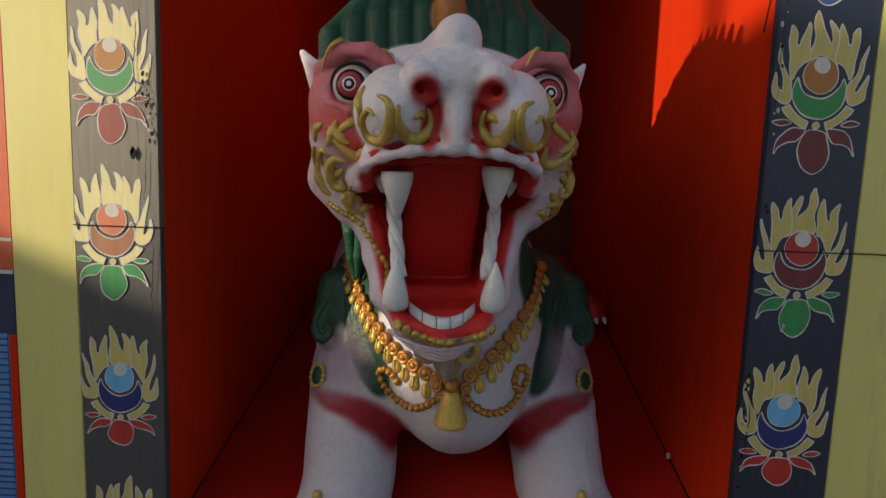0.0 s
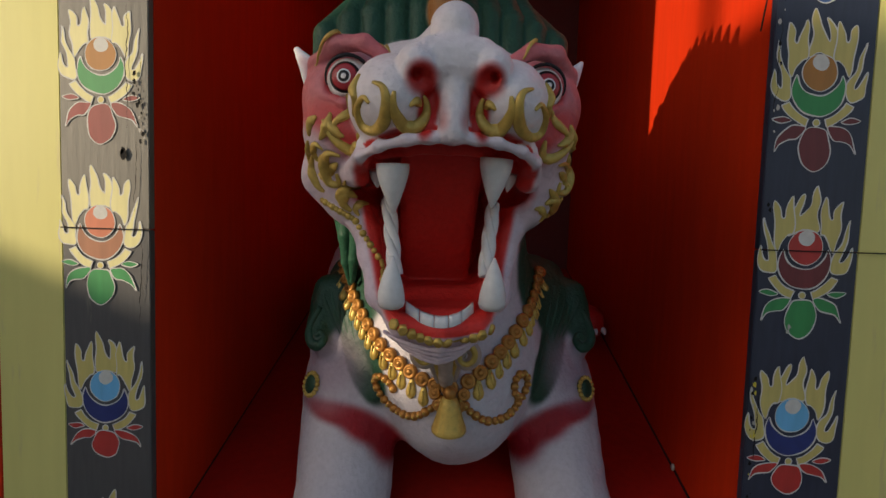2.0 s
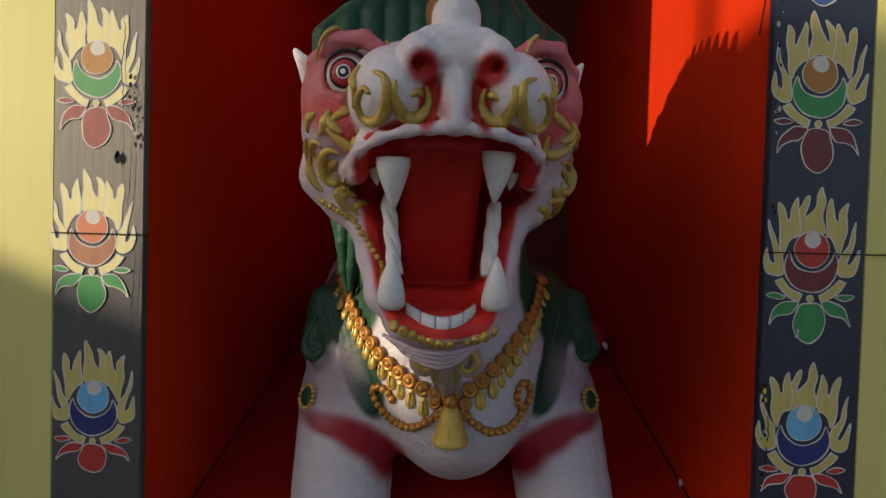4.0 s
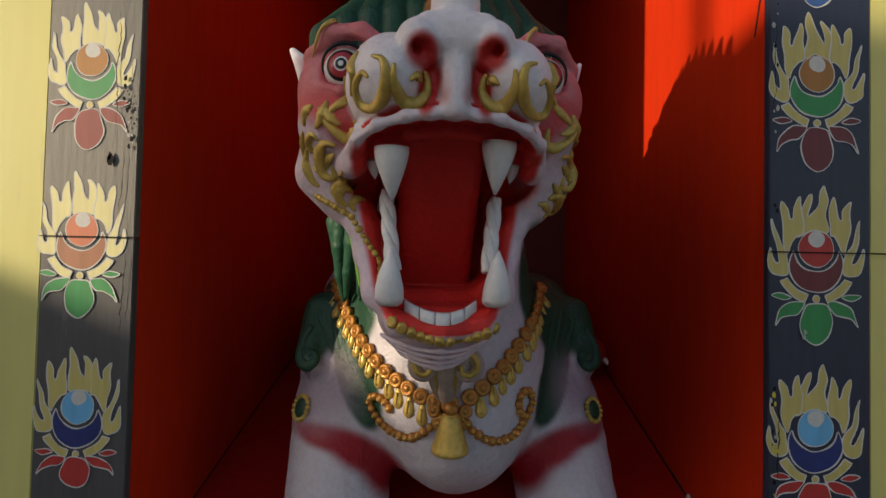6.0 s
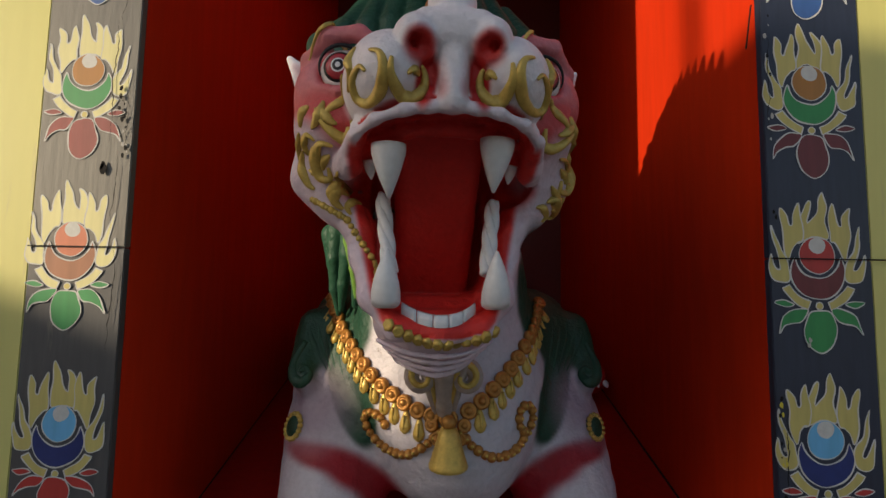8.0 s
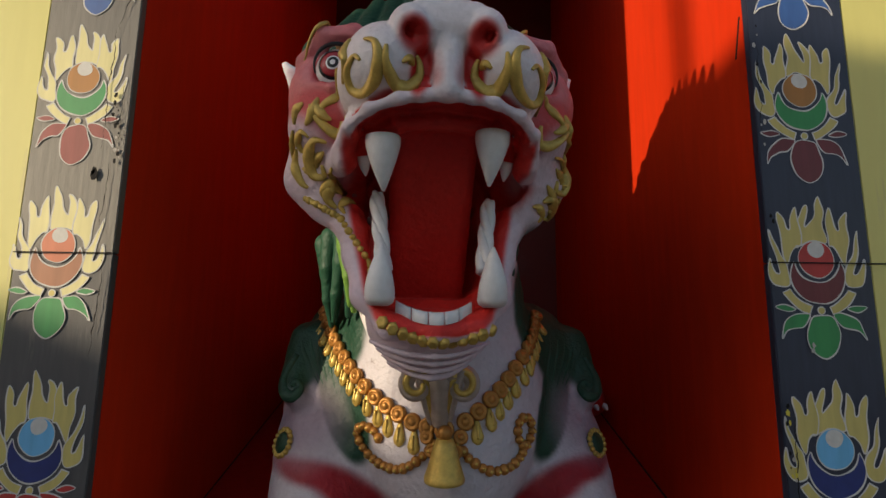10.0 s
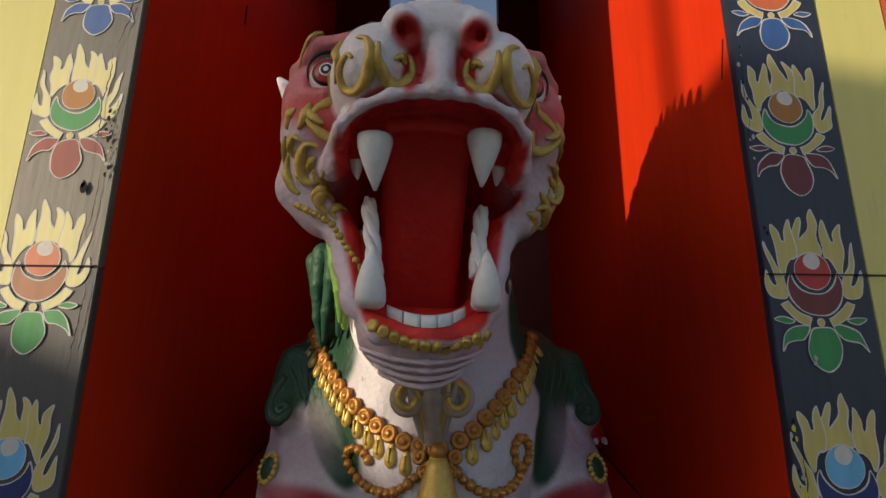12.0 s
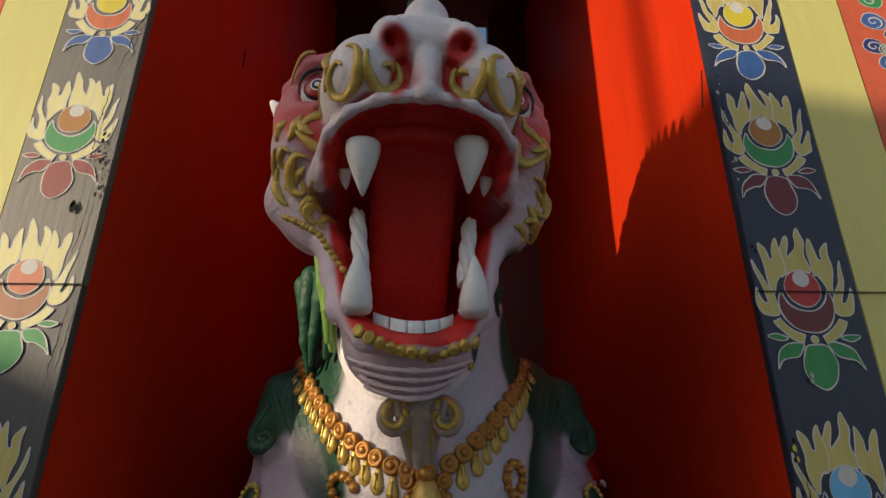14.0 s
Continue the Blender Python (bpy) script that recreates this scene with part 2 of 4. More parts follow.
class Clay:
    """Soft unions and cuts of simple solids on a grid, meshed by surface nets, with a paint colour that follows the solids."""

    def __init__(self, lo, hi, step):
        self.lo, self.step = np.array(lo, float), step
        self.n = np.ceil((np.array(hi) - self.lo) / step).astype(int)
        self.ops = []

    def add(self, solid, k=0.02, colour=None, kc=None, cut=False, both=False):
        self.ops.append((solid, k, colour, kc if kc is not None else k, cut))
        if both:
            f, lo, hi = solid
            g = (lambda x, y, z: f(-x, y, z)), [-hi[0], lo[1], lo[2]], [-lo[0], hi[1], hi[2]]
            self.ops.append((g, k, colour, kc if kc is not None else k, cut))

    @staticmethod
    def blend(a, b, k, cut):
        if cut:
            b = -b
            h = np.clip(0.5 + 0.5 * (b - a) / k, 0, 1)
            return b * h + a * (1 - h) + k * h * (1 - h), h
        h = np.clip(0.5 + 0.5 * (a - b) / k, 0, 1)
        return a * (1 - h) + b * h - k * h * (1 - h), h

    def volume(self):
        D = np.full(self.n, 1.0, np.float32)
        for (f, lo, hi), k, _, _, cut in self.ops:
            m = k + 3 * self.step
            i0 = np.clip(np.floor((np.array(lo) - m - self.lo) / self.step).astype(int), 0, self.n)
            i1 = np.clip(np.ceil((np.array(hi) + m - self.lo) / self.step).astype(int) + 1, 0, self.n)
            if (i1 <= i0).any():
                continue
            ax = [(self.lo[q] + self.step * np.arange(i0[q], i1[q])).astype(np.float32) for q in range(3)]
            d = f(ax[0][:, None, None], ax[1][None, :, None], ax[2][None, None, :])
            view = D[i0[0]:i1[0], i0[1]:i1[1], i0[2]:i1[2]]
            view[...] = self.blend(view, d, k, cut)[0]
        return D

    def mesh(self):
        D = self.volume()
        S = D < 0
        n = self.n - 1
        corner = [(i, j, k) for i in (0, 1) for j in (0, 1) for k in (0, 1)]
        count = np.zeros(n, np.int8)
        for i, j, k in corner:
            count += S[i:i + n[0], j:j + n[1], k:k + n[2]]
        act = np.argwhere((count > 0) & (count < 8))
        ids = np.full(n, -1, np.int64)
        ids[act[:, 0], act[:, 1], act[:, 2]] = np.arange(len(act))
        val = {c: D[act[:, 0] + c[0], act[:, 1] + c[1], act[:, 2] + c[2]] for c in corner}
        pos, cnt = np.zeros((len(act), 3)), np.zeros(len(act))
        for c in corner:
            for q in range(3):
                if c[q] == 0:
                    e = tuple(1 if w == q else c[w] for w in range(3))
                    a, b = val[c], val[e]
                    on = (a < 0) != (b < 0)
                    t = np.where(on, a / np.where(on, a - b, 1), 0)
                    p = np.tile(np.array(c, float), (len(act), 1))
                    p[:, q] += t
                    pos[on] += p[on]
                    cnt[on] += 1
        P = self.lo + self.step * (act + pos / cnt[:, None])
        quads = []
        for q in range(3):
            r, s = (q + 1) % 3, (q + 2) % 3
            sl0, sl1 = [slice(None)] * 3, [slice(None)] * 3
            sl0[q], sl1[q] = slice(0, -1), slice(1, None)
            A, B = S[tuple(sl0)], S[tuple(sl1)]
            at = np.argwhere(A != B)
            at = at[(at[:, r] > 0) & (at[:, s] > 0) & (at[:, r] < n[r]) & (at[:, s] < n[s])]
            inside = A[at[:, 0], at[:, 1], at[:, 2]]
            cells = []
            for dr, ds in ((1, 1), (0, 1), (0, 0), (1, 0)):
                w = at.copy()
                w[:, r] -= dr
                w[:, s] -= ds
                cells.append(ids[w[:, 0], w[:, 1], w[:, 2]])
            Q = np.stack(cells, 1)
            Q[~inside] = Q[~inside][:, ::-1]
            quads.append(Q)
        quads = np.concatenate(quads)
        return P, quads[(quads >= 0).all(1)]

    def colours(self, P, base):
        x, y, z = P[:, 0], P[:, 1], P[:, 2]
        D = np.full(len(P), 1.0)
        C = np.tile(np.array(base, float), (len(P), 1))
        for (f, lo, hi), k, colour, kc, cut in self.ops:
            d = f(x, y, z)
            _, h = self.blend(D, d, kc, cut)
            if colour is not None:
                C = C * (1 - h[:, None]) + np.array(colour) * h[:, None]
            D, _ = self.blend(D, d, k, cut)
        return C


def spray(C, P, c, r, colour, soft=0.5, amount=1.0, rx=0, ry=0, rz=0, both=False):
    """Airbrushed paint in an ellipsoid, fading over its outer part."""
    rot = np.array(Euler((radians(rx), radians(ry), radians(rz))).to_matrix().transposed())
    for sgn in ((1, -1) if both else (1,)):
        q = P * np.array((sgn, 1, 1)) - np.array(c)
        q = q @ rot.T
        d = np.sqrt(((q / np.array(r)) ** 2).sum(1))
        m = (1 - sstep(1 - soft, 1.0, d)) * amount
        C[:] = C * (1 - m[:, None]) + np.array(colour) * m[:, None]


WHITE = (0.80, 0.76, 0.80)
LILAC = (0.66, 0.54, 0.61)
PINK = (0.62, 0.17, 0.19)
REDP = (0.50, 0.018, 0.016)
MOUTH = (0.68, 0.034, 0.028)
GREEN = (0.016, 0.072, 0.042)
DKGREEN = (0.014, 0.060, 0.036)
LIME = (0.13, 0.26, 0.05)

# the head, in its own frame: u across, v back from its pivot, w height
head = Clay((-0.56, -0.46, 0.86), (0.56, 0.80, 2.42), 0.0053)
A = head.add
A(ell((0, 0.17, 1.62), (0.36, 0.30, 0.20)), 0.02, WHITE)
A(ell((0.240, 0.12, 1.47), (0.152, 0.18, 0.175)), 0.05, LILAC, both=True)
A(ell((0.25, 0.02, 1.62), (0.135, 0.12, 0.12)), 0.04, PINK, both=True)          # eye mound
A(ell((0.235, 0.0, 1.53), (0.14, 0.13, 0.10)), 0.04, (0.56, 0.06, 0.06), both=True)            # under the eye
# muzzle
A(slab((0, -0.08, 1.574), (0.200, 0.225, 0.083), 0.075), 0.03, WHITE)
A(ell((0.140, -0.190, 1.577), (0.098, 0.162, 0.104), 0, 0, -8), 0.012, WHITE, both=True)
A(cone((0, -0.322, 1.500), (0, -0.302, 1.65), 0.030, 0.036), 0.016, WHITE)         # ridge under the nose
A(slab((0, -0.270, 1.645), (0.098, 0.080, 0.052), 0.045), 0.009, WHITE)
A(ell((0.078, -0.306, 1.626), (0.050, 0.062, 0.056)), 0.004, WHITE, both=True)     # nose wings
A(cone((0, -0.29, 1.66), (0, -0.275, 1.728), 0.042, 0.048), 0.02, WHITE)         # knob on the nose
A(ell((0, -0.275, 1.728), (0.053, 0.05, 0.050)), 0.01, WHITE)
A(cone((0, -0.24, 1.68), (0, 0.05, 1.78), 0.05, 0.07), 0.03, WHITE)
A(ell((0.066, -0.378, 1.590), (0.035, 0.044, 0.030), 0, -25, 0), 0.010, REDP, 0.02, cut=True, both=True)  # nostrils
A(ell((0.082, -0.346, 1.608), (0.011, 0.022, 0.010)), 0.005, (0.16, 0.010, 0.010), 0.005, cut=True, both=True)
A(cone((0.056, -0.362, 1.588), (0.046, -0.350, 1.520), 0.024, 0.022), 0.010, REDP, 0.02, cut=True, both=True)
A(cone((0.046, -0.350, 1.516), (0.130, -0.352, 1.500), 0.019, 0.010), 0.008, REDP, 0.02, cut=True, both=True)
# upper lip roll, arched in the middle and hanging at the sides
LIP_RUN = ((0, -0.326, 1.486, 0.013), (0.05, -0.322, 1.484, 0.011), (0.10, -0.312, 1.479, 0.011), (0.160, -0.284, 1.467, 0.011), (0.205, -0.225, 1.450, 0.012), (0.228, -0.12, 1.430, 0.017), (0.258, -0.01, 1.426, 0.028))
# brow, lids, ears
for p, q, ra, rb in (((0.160, -0.120, 1.700), (0.210, -0.115, 1.732), 0.018, 0.021), ((0.210, -0.115, 1.732), (0.283, -0.085, 1.734), 0.021, 0.023),
                     ((0.283, -0.085, 1.734), (0.343, -0.01, 1.700), 0.023, 0.022), ((0.343, -0.01, 1.705), (0.368, 0.05, 1.625), 0.022, 0.014)):
    A(cone(p, q, ra, rb), 0.009, PINK, both=True)
A(ell((0.250, -0.11, 1.652), (0.064, 0.055, 0.064)), 0.010, REDP, cut=True, both=True)
A(cone((0.205, -0.128, 1.600), (0.255, -0.118, 1.586), 0.010, 0.013), 0.008, PINK, both=True)      # lower lid
A(cone((0.255, -0.118, 1.586), (0.312, -0.080, 1.612), 0.013, 0.009), 0.008, PINK, both=True)
A(cone((0.35, 0.13, 1.675), (0.432, 0.165, 1.785), 0.052, 0.009), 0.02, WHITE, both=True)
A(cone((0.368, 0.075, 1.700), (0.412, 0.115, 1.755), 0.024, 0.008), 0.01, REDP, 0.02, cut=True, both=True)
# lower jaw
A(ell((0, 0.105, 1.050), (0.166, 0.190, 0.122)), 0.03, LILAC)
A(slab((0, 0.17, 1.22), (0.185, 0.13, 0.17), 0.08), 0.04, LILAC)
for p, q, ra, rb in (((0.335, 0.08, 1.42), (0.268, 0.05, 1.345), 0.060, 0.046), ((0.268, 0.05, 1.345), (0.206, 0.03, 1.275), 0.044, 0.034), ((0.206, 0.03, 1.275), (0.192, 0.02, 1.21), 0.034, 0.031),
                     ((0.192, 0.02, 1.21), (0.165, -0.04, 1.11), 0.034, 0.032), ((0.165, -0.04, 1.11), (0.105, -0.080, 1.036), 0.032, 0.027),
                     ((0.105, -0.080, 1.036), (0, -0.098, 1.022), 0.027, 0.024)):
    A(cone(p, q, ra, rb), 0.03, LILAC, both=True)
# folds of the chin, curved like smiles
for i in range(4):
    w, v, q = 0.968 - 0.017 * i, -0.072 + 0.024 * i, 1 - 0.10 * i
    run = [(0.150 * q * t / 9, v + 0.062 * (t / 9) ** 2, w + 0.034 * (t / 9) ** 2) for t in range(10)]
    for p, e in zip(run, run[1:]):
        A(cone(p, e, 0.0062, 0.0062), 0.012 if p[0] == 0 else 0.004, LILAC, both=True)
A(cone((0, 0.44, 1.62), (0.02, 0.54, 1.20), 0.27, 0.25), 0.03, GREEN, 0.012)
A(cone((0.02, 0.38, 1.42), (0.03, 0.46, 1.12), 0.22, 0.23), 0.04, WHITE, 0.02)
# the open mouth
A(slab((0, 0.0, 1.30), (0.150, 0.36, 0.185), 0.07), 0.03, MOUTH, 0.02, cut=True)
A(slab((0, -0.03, 1.390), (0.184, 0.275, 0.088), 0.06), 0.04, MOUTH, 0.02, cut=True)
A(ell((0.195, 0.02, 1.395), (0.062, 0.15, 0.046)), 0.025, MOUTH, 0.03, cut=True, both=True)
A(slab((0, -0.12, 1.165), (0.145, 0.20, 0.085), 0.05), 0.03, MOUTH, 0.02, cut=True)
for p, q in zip(LIP_RUN, LIP_RUN[1:]):
    A(cone((p[0] * 0.95, p[1] + 0.034, p[2] + 0.028), (q[0] * 0.95, q[1] + 0.034, q[2] + 0.028), 0.020, 0.020), 0.012, WHITE, both=True)
    A(cone(p[:3], q[:3], p[3], q[3]), 0.016, (0.70, 0.62, 0.68), both=True)
A(cone((0.204, -0.20, 1.450), (0.236, -0.07, 1.415), 0.020, 0.030), 0.014, LILAC, both=True)      # flap at the corner
A(cone((0.180, -0.05, 1.392), (0.262, -0.01, 1.400), 0.024, 0.008), 0.010, MOUTH, 0.015, cut=True, both=True)
A(ell((0.218, -0.110, 1.412), (0.026, 0.048, 0.026)), 0.012, LILAC, both=True)
# upper gum
A(cone((0, -0.205, 1.482), (0.10, -0.185, 1.478), 0.018, 0.018), 0.014, MOUTH, 0.008, both=True)
A(cone((0.10, -0.185, 1.478), (0.165, -0.13, 1.470), 0.018, 0.018), 0.014, MOUTH, 0.008, both=True)
# tongue
A(slab((0, 0.115, 1.325), (0.116, 0.285, 0.048), 0.040, -52), 0.015, (0.66, 0.045, 0.036), 0.012)
# mane: a fan of lobes over the brow and rows behind it
rng = random.Random(5)
A(ell((0, 0.27, 1.70), (0.335, 0.12, 0.36)), 0.02, GREEN, 0.01)
for i in range(11):
    u = -0.335 + 0.067 * i
    cw = math.sqrt(1 - (u / 0.375) ** 2)
    A(cone((u * 1.02, 0.16 - 0.05 * cw, 1.690 + 0.03 * cw), (u * 1.03, 0.185 - 0.02 * cw, 1.77 + 0.14 * cw), 0.038, 0.042), 0.004, GREEN, 0.008)
    A(cone((u * 1.03, 0.185 - 0.02 * cw, 1.77 + 0.14 * cw), (u * 0.84, 0.27, 1.83 + 0.25 * cw), 0.042, 0.036), 0.004, GREEN, 0.008)
for row, (v, w0, r0, n, ln) in enumerate(((0.36, 1.66, 0.30, 11, 0.20), (0.50, 1.55, 0.32, 11, 0.20), (0.64, 1.46, 0.30, 9, 0.18))):
    A(ell((0, v + 0.06, w0 + 0.06), (r0 * 0.95, 0.16, r0 * 1.15)), 0.03, GREEN, 0.01)
    for i in range(n):
        a = math.pi * ((i + ((row + 1) % 2) * 0.35) / (n - 1)) + rng.uniform(-0.04, 0.04)
        cu, cw = math.cos(a), math.sin(a)
        A(cone((cu * r0 * 0.75, v - 0.03, w0 + cw * r0 * 0.72), (cu * (r0 + 0.03), v + 0.09, w0 + cw * (r0 + ln * 0.9) * 1.02), 0.066, 0.030), 0.006, GREEN, 0.012)
A(ell((0, 0.12, 1.90), (0.050, 0.07, 0.085)), 0.012, (0.36, 0.15, 0.04), 0.01)
# blunt curls along the crest
for i in range(13):
    q = i / 12
    v = -0.075 + 0.755 * q
    w = float(np.interp(q, [0, 0.1, 0.25, 0.4, 0.55, 1], [2.212, 2.245, 2.277, 2.288, 2.246, 1.992]))
    A(ell((0, v + 0.05, w - 0.135), (0.034, 0.075, 0.085)), 0.02, GREEN, 0.01)
    A(cone((0, v + 0.032, w - 0.085), (0, v, w - 0.014), 0.036, 0.013), 0.010, GREEN, 0.01)
A(cone((0, 0.22, 2.06), (0, 0.42, 2.02), 0.07, 0.13), 0.03, GREEN, 0.01)
# hanging locks behind the jaw
for s in (-1, 1):
    for j in range(6):
        u, v = 0.215 + 0.021 * j, 0.27 + 0.050 * j
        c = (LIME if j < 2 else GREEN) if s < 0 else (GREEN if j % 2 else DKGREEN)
        p = [(s * (u + 0.02 * math.sin(1.7 * j + 2.2 * q)), v + 0.10 * q * q, 1.40 - 0.29 * q - 0.015 * j) for q in (0, 0.35, 0.7, 1.0)]
        for k in range(3):
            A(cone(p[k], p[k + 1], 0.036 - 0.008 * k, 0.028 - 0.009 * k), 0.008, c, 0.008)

HP, HA = (-0.042, 1.5), radians(5.0)


def head_place(P):
    """Turns the head on its neck; the modeller made its eastern half a little narrower."""
    c, s = math.cos(HA), math.sin(HA)
    u = P[..., 0] * np.where(P[..., 0] < 0, 0.985, 0.97 - 0.055 * sstep(-0.25, 0.0, P[..., 1]) * (1 - 0.8 * sstep(1.52, 1.60, P[..., 2])))
    return np.stack([HP[0] + u * c - P[..., 1] * s, HP[1] + u * s + P[..., 1] * c, P[..., 2]], -1)


P, Q = head.mesh()
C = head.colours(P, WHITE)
spray(C, P, (0, -0.15, 1.53), (0.30, 0.30, 0.05), LILAC, 0.9, 0.6)
# red paint of gums and lips, inside the line of the jaw's rim
rim = np.interp(P[:, 2], [1.006, 1.028, 1.054, 1.11, 1.21, 1.315, 1.42, 1.455], [0.02, 0.115, 0.142, 0.165, 0.190, 0.214, 0.224, 0.205])
m = (1 - sstep(-0.008, 0.010, np.abs(P[:, 0]) - rim)) * (1 - sstep(0.22, 0.26, P[:, 1])) * sstep(1.008, 1.016, P[:, 2]) * (1 - sstep(1.455, 1.470, P[:, 2]))
m *= 1 - sstep(1.40, 1.43, P[:, 2]) * (1 - sstep(-0.24, -0.20, P[:, 1]))
N = np.zeros_like(P)
fn = np.cross(P[Q[:, 2]] - P[Q[:, 0]], P[Q[:, 3]] - P[Q[:, 1]])
for k in range(4):
    np.add.at(N, Q[:, k], fn)
N /= np.maximum(np.linalg.norm(N, axis=1, keepdims=True), 1e-9)
# the palate is red up to the inner edge of the lip
lip_v, lip_w = (np.interp(np.abs(P[:, 0]), [q[0] for q in LIP_RUN], [q[k] for q in LIP_RUN]) for k in (1, 2))
inside = sstep(0.004, 0.012, P[:, 1] - lip_v) * (np.abs(P[:, 0]) < 0.200) * (P[:, 1] < 0.2)
m = np.maximum(m, inside * (N[:, 2] < 0.10) * (P[:, 2] > 1.40) * (P[:, 2] < lip_w + 0.028))
C[:] = C * (1 - m[:, None]) + np.array(MOUTH) * m[:, None]
spray(C, P, (0.070, -0.36, 1.60), (0.045, 0.08, 0.045), REDP, 0.6, 1, both=True)
spray(C, P, (0.055, -0.33, 1.538), (0.028, 0.20, 0.076), REDP, 0.35, 1.0, 0, -8, 0, both=True)
spray(C, P, (0.105, -0.31, 1.500), (0.075, 0.20, 0.010), REDP, 0.6, 0.9, 0, 10, 0, both=True)
spray(C, P, (0.27, -0.09, 1.67), (0.11, 0.14, 0.10), (0.60, 0.20, 0.23), 0.5, 0.8, both=True)
spray(C, P, (0.262, -0.10, 1.65), (0.066, 0.10, 0.066), REDP, 0.35, 0.85, both=True)
spray(C, P, (0.36, 0.05, 1.455), (0.17, 0.26, 0.115), LILAC, 0.4, 0.95, both=True)
spray(C, P, (0.285, -0.03, 1.575), (0.09, 0.12, 0.050), REDP, 0.7, 0.85, both=True)
spray(C, P, (0.36, 0.06, 1.63), (0.05, 0.12, 0.06), REDP, 0.8, 0.55, both=True)
spray(C, P, (0.262, 0.03, 1.385), (0.020, 0.08, 0.03), MOUTH, 0.6, 0.7, both=True)


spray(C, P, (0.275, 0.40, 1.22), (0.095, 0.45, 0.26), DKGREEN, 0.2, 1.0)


def hand_made(P, N, amp, seed):
    """Shallow lumps left by the modeller's tools."""
    rng = np.random.RandomState(seed)
    h = np.zeros(len(P))
    for wave, a in ((0.11, 1.0), (0.05, 0.6), (0.024, 0.25)):
        for _ in range(5):
            k = rng.normal(size=3)
            h += a * np.sin(P @ (k / np.linalg.norm(k)) * 2 * np.pi / (wave * rng.uniform(0.7, 1.3)) + rng.uniform(0, 6))
    return P + N * (h * amp / 4)[:, None]


def normals_of(P, Q):
    N = np.zeros_like(P)
    fn = np.cross(P[Q[:, 2]] - P[Q[:, 0]], P[Q[:, 3]] - P[Q[:, 1]])
    for k in range(4):
        np.add.at(N, Q[:, k], fn)
    return N / np.maximum(np.linalg.norm(N, axis=1, keepdims=True), 1e-9)


P = hand_made(P, N, 0.0011, 4)
head_P, head_Q, head_C = head_place(P), Q, C

# the body, in its own frame
# same white and lilac as the head, darkened to hold the body's dimmer light
WHITE = (0.52, 0.49, 0.54)
LILAC = (0.44, 0.35, 0.42)
BP, BA = (0.0, 2.15), radians(7.0)
body = Clay((-0.95, -0.60, 0.05), (1.10, 1.85, 1.75), 0.0105)
B = body.add
B(ell((0, 0.02, 0.765), (0.36, 0.365, 0.345)), 0.03, WHITE)
B(cone((-0.03, -0.02, 1.35), (-0.01, 0.02, 0.95), 0.27, 0.33), 0.08, WHITE)
B(cone((-0.10, -0.03, 1.26), (-0.07, 0.01, 0.93), 0.24, 0.30), 0.06, WHITE)
B(ell((0, -0.12, 0.66), (0.24, 0.26, 0.262)), 0.06, WHITE)
B(ell((0.36, 0.18, 0.80), (0.215, 0.25, 0.36), 0, -6, 0), 0.10, WHITE, both=True)
B(cone((0.395, 0.02, 0.62), (0.405, -0.17, 0.30), 0.185, 0.172), 0.08, WHITE, both=True)
B(ell((0.43, -0.26, 0.22), (0.165, 0.20, 0.12)), 0.05, WHITE, both=True)
for q in (-0.09, 0.0, 0.09):
    B(ell((0.43 + q, -0.41, 0.17), (0.055, 0.08, 0.075)), 0.02, WHITE, both=True)
B(ell((0, 0.75, 0.98), (0.43, 0.78, 0.42)), 0.10, WHITE)
B(ell((0.40, 1.10, 0.85), (0.22, 0.40, 0.36)), 0.08, WHITE, both=True)
B(cone((0.50, 1.20, 0.72), (0.93, 1.10, 0.70), 0.13, 0.085), 0.05, REDP)
B(ell((0.95, 1.06, 0.685), (0.095, 0.15, 0.10)), 0.03, REDP)
B(ell((0, 0.45, 1.25), (0.34, 0.45, 0.30)), 0.05, GREEN, 0.02)
# mane locks over the shoulders, in low relief
for p, q, ra, rb, c in (((0.43, 0.22, 1.06), (0.37, -0.03, 0.84), 0.060, 0.040, DKGREEN), ((0.37, -0.03, 0.84), (0.30, -0.16, 0.66), 0.040, 0.010, DKGREEN),
                        ((0.50, 0.08, 1.00), (0.535, -0.01, 0.84), 0.06, 0.040, DKGREEN), ((0.515, -0.035, 0.83), (0.495, -0.055, 0.80), 0.034, 0.030, GREEN)):
    B(cone(p, q, ra, rb), 0.05, c, 0.012, both=True)
P, Q = body.mesh()
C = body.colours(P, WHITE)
CRIMSON = (0.30, 0.008, 0.016)
spray(C, P, (0.45, -0.16, 0.602), (0.17, 0.80, 0.050), CRIMSON, 0.6, 1.0, 0, -8, 0, both=True)
spray(C, P, (0.34, -0.20, 0.560), (0.17, 0.80, 0.066), CRIMSON, 0.6, 1.0, 0, -28, 0, both=True)
spray(C, P, (0.235, -0.20, 0.475), (0.19, 0.80, 0.080), CRIMSON, 0.6, 1.0, 0, -48, 0, both=True)
spray(C, P, (0.40, 0.05, 1.02), (0.17, 0.40, 0.20), DKGREEN, 0.18, 1.0, both=True)
spray(C, P, (0.350, -0.15, 0.79), (0.075, 0.75, 0.20), DKGREEN, 0.2, 1.0, 0, 22, 0, both=True)
# shade on the outer shoulders, put into the paint as darker lilac
spray(C, P, (0.48, -0.1, 0.74), (0.20, 0.25, 0.20), (0.33, 0.25, 0.31), 0.8, 0.8, both=True)
